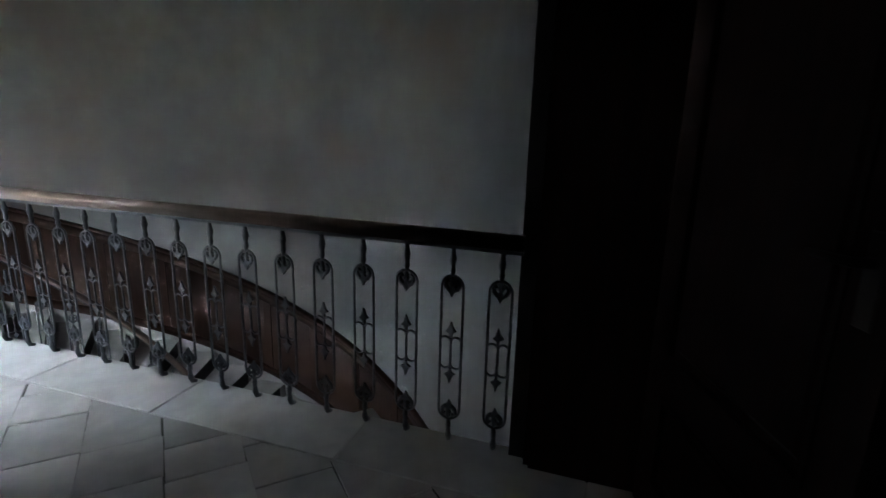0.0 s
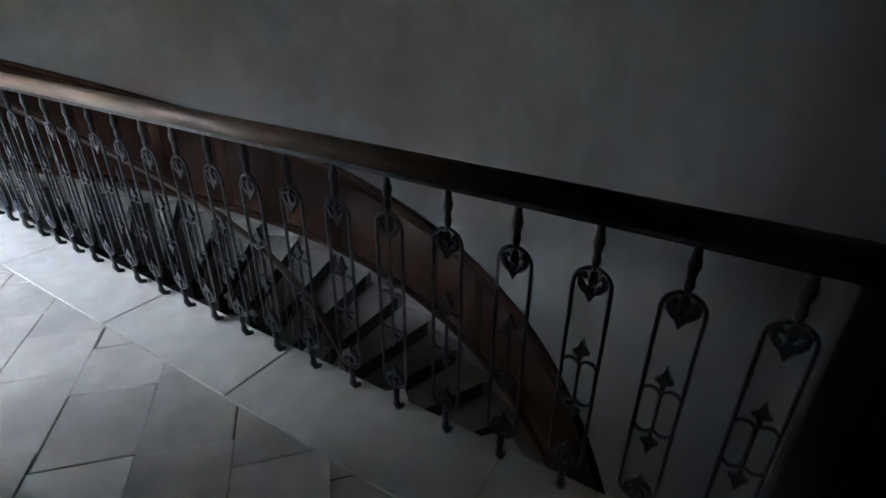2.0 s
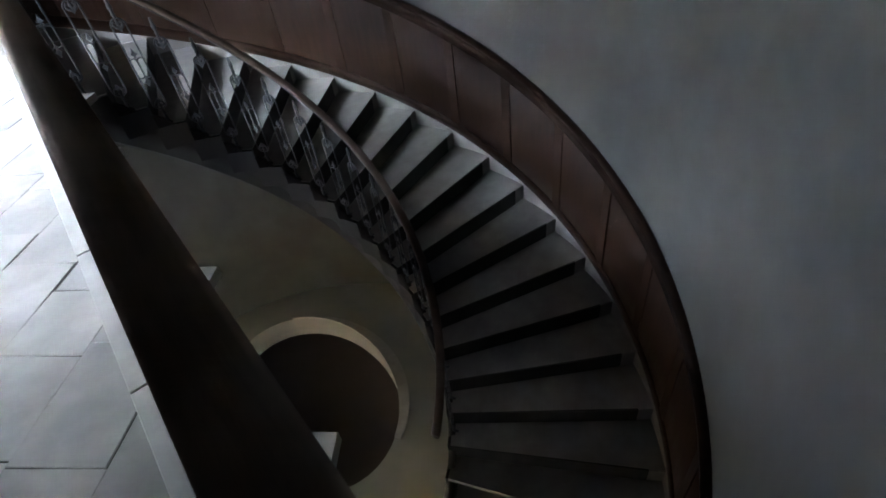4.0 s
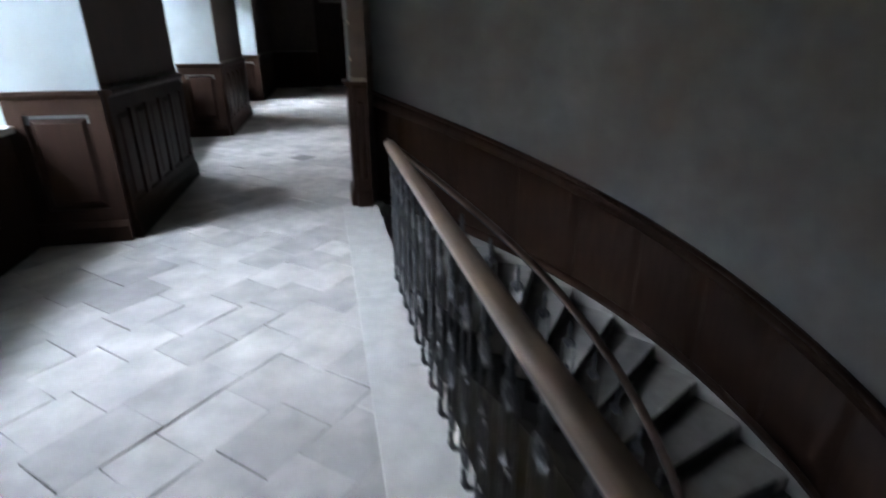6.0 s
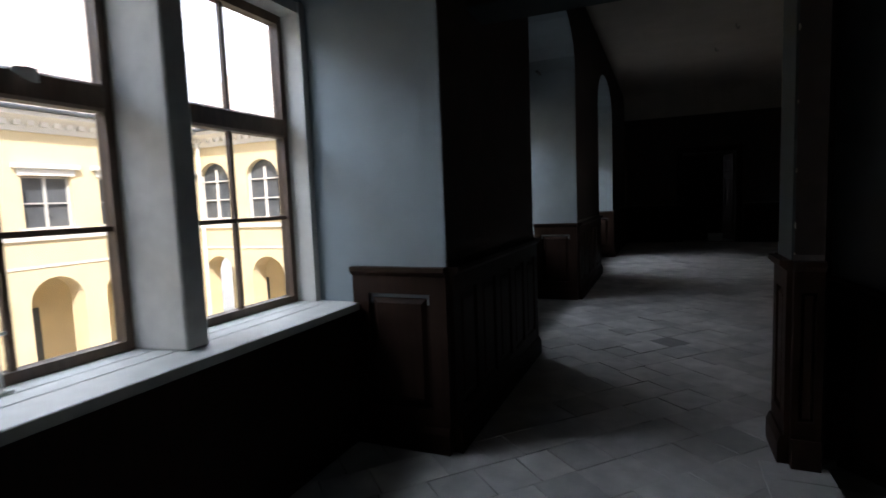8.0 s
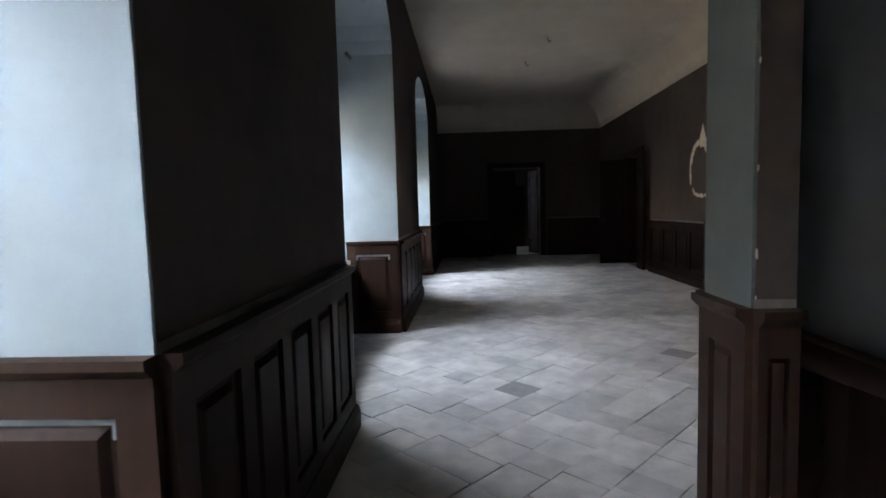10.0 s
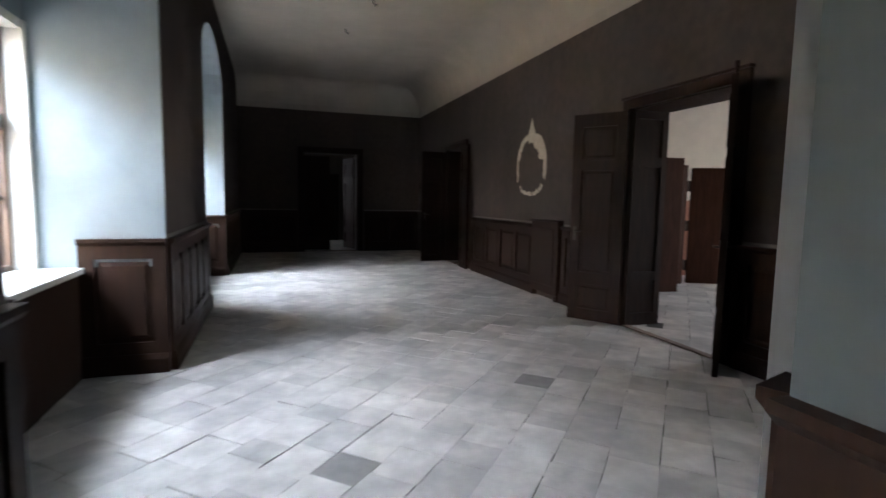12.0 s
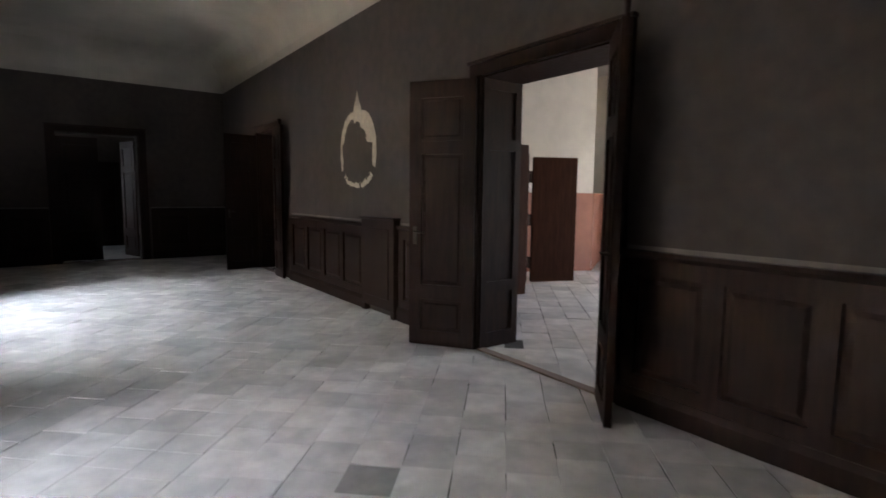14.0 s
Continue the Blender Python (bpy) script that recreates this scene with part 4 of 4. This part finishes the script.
# ---- courtyard ----
GROUND = -5.2
structure("ground", box(bmesh.new(), -400, PIER - 1.25, -400, 400, GROUND - 0.2, GROUND), COURT, "pale courtyard paving", "ground")


def facade(name, label, p0, p1, bays, arched):
    """A two-storey courtyard front seen on the right of the way p0 to p1: arcade below, windows above, dentil cornice, roof."""
    m, length = along(p0, p1)
    th = root(name, label, "building", m)
    step = length / bays
    zc = 3.75
    wall = bmesh.new()
    for i in range(bays):
        x = (i + 0.5) * step
        half = 0.74 if arched else 0.66
        zb, zt = 1.05, (3.2 if arched else 2.55)
        ah = 0.74
        box(wall, i * step, x - half, 0, 0.5, -0.3, zc)
        box(wall, x + half, (i + 1) * step, 0, 0.5, -0.3, zc)
        box(wall, x - half, x + half, 0, 0.5, -0.3, zb)
        if arched:
            arc = [(x - half * math.cos(math.pi * k / 10), 0, 3.2 - half + half * 0.95 * math.sin(math.pi * k / 10)) for k in range(11)]
            prism(wall, arc + [(x + half, 0, zc), (x - half, 0, zc)], (0, 0.5, 0))
        else:
            box(wall, x - half, x + half, 0, 0.5, zt, zc)
        box(wall, i * step, x - ah, 0, 0.7, GROUND, -0.3)
        box(wall, x + ah, (i + 1) * step, 0, 0.7, GROUND, -0.3)
        arc = [(x - ah * math.cos(math.pi * k / 12), 0, -1.1 + ah * math.sin(math.pi * k / 12)) for k in range(13)]
        prism(wall, arc + [(x + ah, 0, -0.3), (x - ah, 0, -0.3)], (0, 0.7, 0))
    part("wall", wall, FACADE, th, "yellow rendered wall")
    part("arcade_back", box(bmesh.new(), -0.5, length + 0.5, 2.2, 2.4, GROUND, 0.0), FACADE, th, "rendered wall behind the arcade")
    part("upper_back", box(bmesh.new(), -0.5, length + 0.5, 0.9, 1.0, -0.2, zc), SHADEPANE, th, "dim rooms behind the windows")
    part("arcade_vault", box(bmesh.new(), -0.5, length + 0.5, 0.7, 2.2, -0.3, -0.1), FACADE, th)
    for i in range(bays):
        x = (i + 0.5) * step
        half, zt = (0.74, 3.2) if arched else (0.66, 2.55)
        win = part("window", box(bmesh.new(), x - half, x + half, 0.22, 0.24, 1.05, zt), SHADEPANE, th, "dusty dark window")
        bm = bmesh.new()
        for a in ((-half, -half + 0.05), (-0.035, 0.035), (half - 0.05, half)):
            box(bm, x + a[0], x + a[1], 0.14, 0.215, 1.05, zt - (0.3 if arched else 0))
        for z in (1.05, 1.75, zt - (0.75 if arched else 0.06)):
            box(bm, x - half + 0.05, x + half - 0.05, 0.15, 0.212, z, z + 0.04)
        part("frame", bm, WHITE if not arched else FACADETRIM, win, "pale window frame")
        bm = bmesh.new()
        box(bm, x - half - 0.12, x + half + 0.12, -0.09, 0, 0.97, 1.05)
        if not arched:
            box(bm, x - half - 0.22, x + half + 0.22, -0.14, 0, zt + 0.2, zt + 0.32)
            box(bm, x - half - 0.1, x + half + 0.1, -0.05, 0, zt, zt + 0.2)
        part("sill", bm, FACADETRIM, win, "cream sill and lintel moulding")
        part("door", box(bmesh.new(), x - 0.3 + 0.25 * (i % 2), x + 0.35 + 0.25 * (i % 2), 2.16, 2.2, GROUND, -1.5), SHADEPANE, th, "dark arcade door")
    part("string_course", box(bmesh.new(), 0, length, -0.07, 0, 0.72, 0.88), FACADETRIM, th)
    part("string_course", box(bmesh.new(), 0, length, -0.03, 0, -0.06, 0.0), FACADETRIM, th)
    bm = bmesh.new()
    prism(bm, [(0, 0, 3.75), (0, -0.1, 3.75), (0, -0.1, 3.95), (0, -0.3, 4.1), (0, -0.45, 4.15), (0, -0.45, 4.28), (0, 0, 4.28)], (length, 0, 0))
    part("cornice", bm, FACADETRIM, th, "moulded cream cornice")
    n = int(length / 0.34)
    bm = bmesh.new()
    for i in range(n):
        box(bm, i * 0.34, i * 0.34 + 0.17, -0.24, -0.1, 3.9, 4.04)
    tagged(part("dentil_band", bm, FACADETRIM, th, "row of small dentils"), kind="stuff")
    part("gutter", tube(bmesh.new(), [(0, -0.5, 4.33), (length, -0.5, 4.33)], 0.07, 8), SHADEPANE, th, "grey metal gutter")
    bm = bmesh.new()
    prism(bm, [(0, -0.5, 4.3), (0, 7.0, 11.6), (0, 7.0, 11.35), (0, -0.35, 4.28)], (length, 0, 0))
    rf = part("roof", bm, ROOF, th, "pale tiled roof slope")
    bm = bmesh.new()
    for i in range(40):
        y = -0.45 + i * 0.185
        box(bm, 0, length, y, y + 0.03, 4.3 + (y + 0.5) * 0.973, 4.34 + (y + 0.5) * 0.973)
    tagged(part("tile_course", bm, ROOF, rf, "courses of roof tiles"), kind="stuff")
    return th


facade("courtyard_wing", "yellow two-storey courtyard wing with arcade and dentil cornice", (-17.0, -22.6), (-17.0, 11.8), 16, False)
facade("courtyard_wing", "yellow courtyard wing with arched upper windows", (-17.5, 11.8), (-3.5, 11.8), 6, True)
tagged(finish("drainpipe", tube(bmesh.new(), [(-16.85, 11.65, GROUND), (-16.85, 11.65, 4.3)], 0.07, 8, up=(1, 0, 0)), FACADETRIM), "pale drainpipe in the courtyard's inner corner", "drainpipe")

HAZE = bpy.data.materials.new("bright_hazy_sky")
HAZE.use_nodes = True
_h = HAZE.node_tree.nodes["Principled BSDF"]
_h.inputs["Base Color"].default_value = (0.9, 0.93, 1.0, 1)
_h.inputs["Emission Color"].default_value = (0.72, 0.86, 1.0, 1)
_h.inputs["Emission Strength"].default_value = 0.78
bm = bmesh.new()
rows = []
for i in range(25):
    a = radians(120 + 120 * i / 24)
    rows.append([bm.verts.new((90 * math.cos(a), 90 * math.sin(a), z)) for z in (GROUND - 1, 20, 45, 75)])
for p, q in zip(rows, rows[1:]):
    for k in range(3):
        bm.faces.new((p[k], p[k + 1], q[k + 1], q[k]))
structure("backdrop", bm, HAZE, "white hazy sky beyond the courtyard roofs", "sky", smooth=True)

# ---- floor stones ----
TS = 0.262
ROT = radians(43)
DX, DY = Vector((math.sin(ROT), math.cos(ROT))), Vector((math.cos(ROT), -math.sin(ROT)))
floor = bpy.data.objects["floor"]


def inside(x, y, m=0.0):
    """Whether a spot lies on the landing, in a niche or in the gallery."""
    if y < JAMB1 + m:
        ok = PIER + m < x < (-0.25 if y < JAMB0 else JX) - m and y > -9.1
    else:
        edge = JAMB1 + (BACK - JAMB1) * (x - JX) / (RIGHT - JX)
        ok = PIER + m < x < RIGHT - m and y > edge + m * 1.2 and y < END - m
    return ok or any(a + m < y < b - m and PIER - 0.57 + m < x <= PIER + m + 0.2 for a, b in NICHES)


def stone_mesh(w, l, seed):
    """A slightly uneven stone with worn, rounded top edges."""
    r = random.Random(seed)
    bm = bmesh.new()
    c = 0.0014
    base = [(-w / 2, -l / 2), (w / 2, -l / 2), (w / 2, l / 2), (-w / 2, l / 2)]
    base = [(x + r.uniform(-0.004, 0.004), y + r.uniform(-0.004, 0.004)) for x, y in base]
    tilt = [r.uniform(-0.0022, 0.0022) for _ in base]
    lo = [bm.verts.new((x, y, -0.04)) for x, y in base]
    mid = [bm.verts.new((x, y, -0.002 + t)) for (x, y), t in zip(base, tilt)]
    top = [bm.verts.new((x * (1 - 2 * c / w), y * (1 - 2 * c / l), t)) for (x, y), t in zip(base, tilt)]
    for u, v in ((lo, mid), (mid, top)):
        for k in range(4):
            bm.faces.new((u[k], u[(k + 1) % 4], v[(k + 1) % 4], v[k]))
    bm.faces.new(top)
    me = bpy.data.meshes.new("stone")
    bm.to_mesh(me)
    bm.free()
    return me


LENGTHS = (0.2, 0.255, 0.3, 0.355)
MESHES = {(i, k): stone_mesh(TS - 0.003, LENGTHS[i] - 0.003, 10 * i + k) for i in range(4) for k in range(4)}
DARK = {}
for key, me in MESHES.items():
    me.materials.append(STONE)
    d = me.copy()
    d.materials.clear()
    d.materials.append(DARKSTONE)
    DARK[key] = d
rng = random.Random(12)
near, far = [], []
marks = (Vector((0.9, 3.14)), Vector((-0.73, 2.36)))
SHIFT = marks[0].dot(DY) % TS
for row in range(-60, 70):
    u = -12.0 + rng.uniform(0, 0.2)
    if abs(row * TS + SHIFT - marks[0].dot(DY)) < TS / 2:
        u = marks[0].dot(DX) - 0.128 - 0.255 * 52
    while u < 16:
        i = rng.choices(range(4), (1, 3, 3, 2))[0]
        if abs(row * TS + SHIFT - marks[0].dot(DY)) < TS / 2:
            i = 1
        c = DX * (u + LENGTHS[i] / 2) + DY * (row * TS + SHIFT)
        u += LENGTHS[i]
        k = rng.randrange(4)
        h = rng.uniform(-0.003, 0.0018)
        if not inside(c.x, c.y, -0.19):
            continue
        is_near = (-4.4 < c.y < -0.6 and c.x > PIER) or (1.6 < c.y < 4.2 and -1.2 < c.x < 1.6)
        (near if is_near and len(near) < 300 else far).append((c, i, k, h))
dark_ids = {min(range(len(near)), key=lambda n: (near[n][0] - q).length) for q in marks}
for n, (c, i, k, h) in enumerate(near):
    ob = new("stone", DARK[i, k] if n in dark_ids else MESHES[i, k])
    ob.parent = floor
    ob.matrix_world = Matrix.Translation((c.x, c.y, h)) @ Matrix.Rotation(-ROT, 4, "Z")


def joined_stones(name, items, parent, label):
    verts, faces = [], []
    for c, i, k, h in items:
        me = MESHES[i, k]
        base = len(verts)
        R = Matrix.Translation((c.x, c.y, h)) @ Matrix.Rotation(-ROT, 4, "Z")
        verts += [tuple(R @ v.co) for v in me.vertices]
        faces += [tuple(base + q for q in p.vertices) for p in me.polygons]
    me = bpy.data.meshes.new(name)
    me.from_pydata(verts, [], faces)
    me.materials.append(STONEREST)
    ob = new(name, me)
    ob.parent = parent
    return tagged(ob, label, kind="stuff")


joined_stones("stone_rest", far, floor, "further worn floor stones")
side = []
for row in range(-30, 60):
    u = -2.0 + rng.uniform(0, 0.2)
    while u < 16:
        i = rng.randrange(1, 4)
        c = DX * (u + LENGTHS[i] / 2) + DY * (row * TS)
        u += LENGTHS[i]
        if RIGHT - 0.0 < c.x < 9.1 and 1.6 < c.y < 8.5 and (c.x > RIGHT + 0.5 or 3.2 < c.y < 4.4):
            side.append((c, i, rng.randrange(4), rng.uniform(-0.003, 0.0018)))
joined_stones("stone_rest", side, bpy.data.objects["floor_side_room"], "worn stones of the side room floor")
# long stones along the open edge
y = -9.1
while y < JAMB0 - 0.05:
    l = min(rng.uniform(0.5, 0.95), JAMB0 - y)
    bm = bmesh.new()
    box(bm, -0.245, 0.05, y + 0.003, y + l - 0.003, -0.06, 0.006)
    part("edge_stone", bm, BORDER, floor, "pale long edge stone", bevel=0.0025)
    y += l
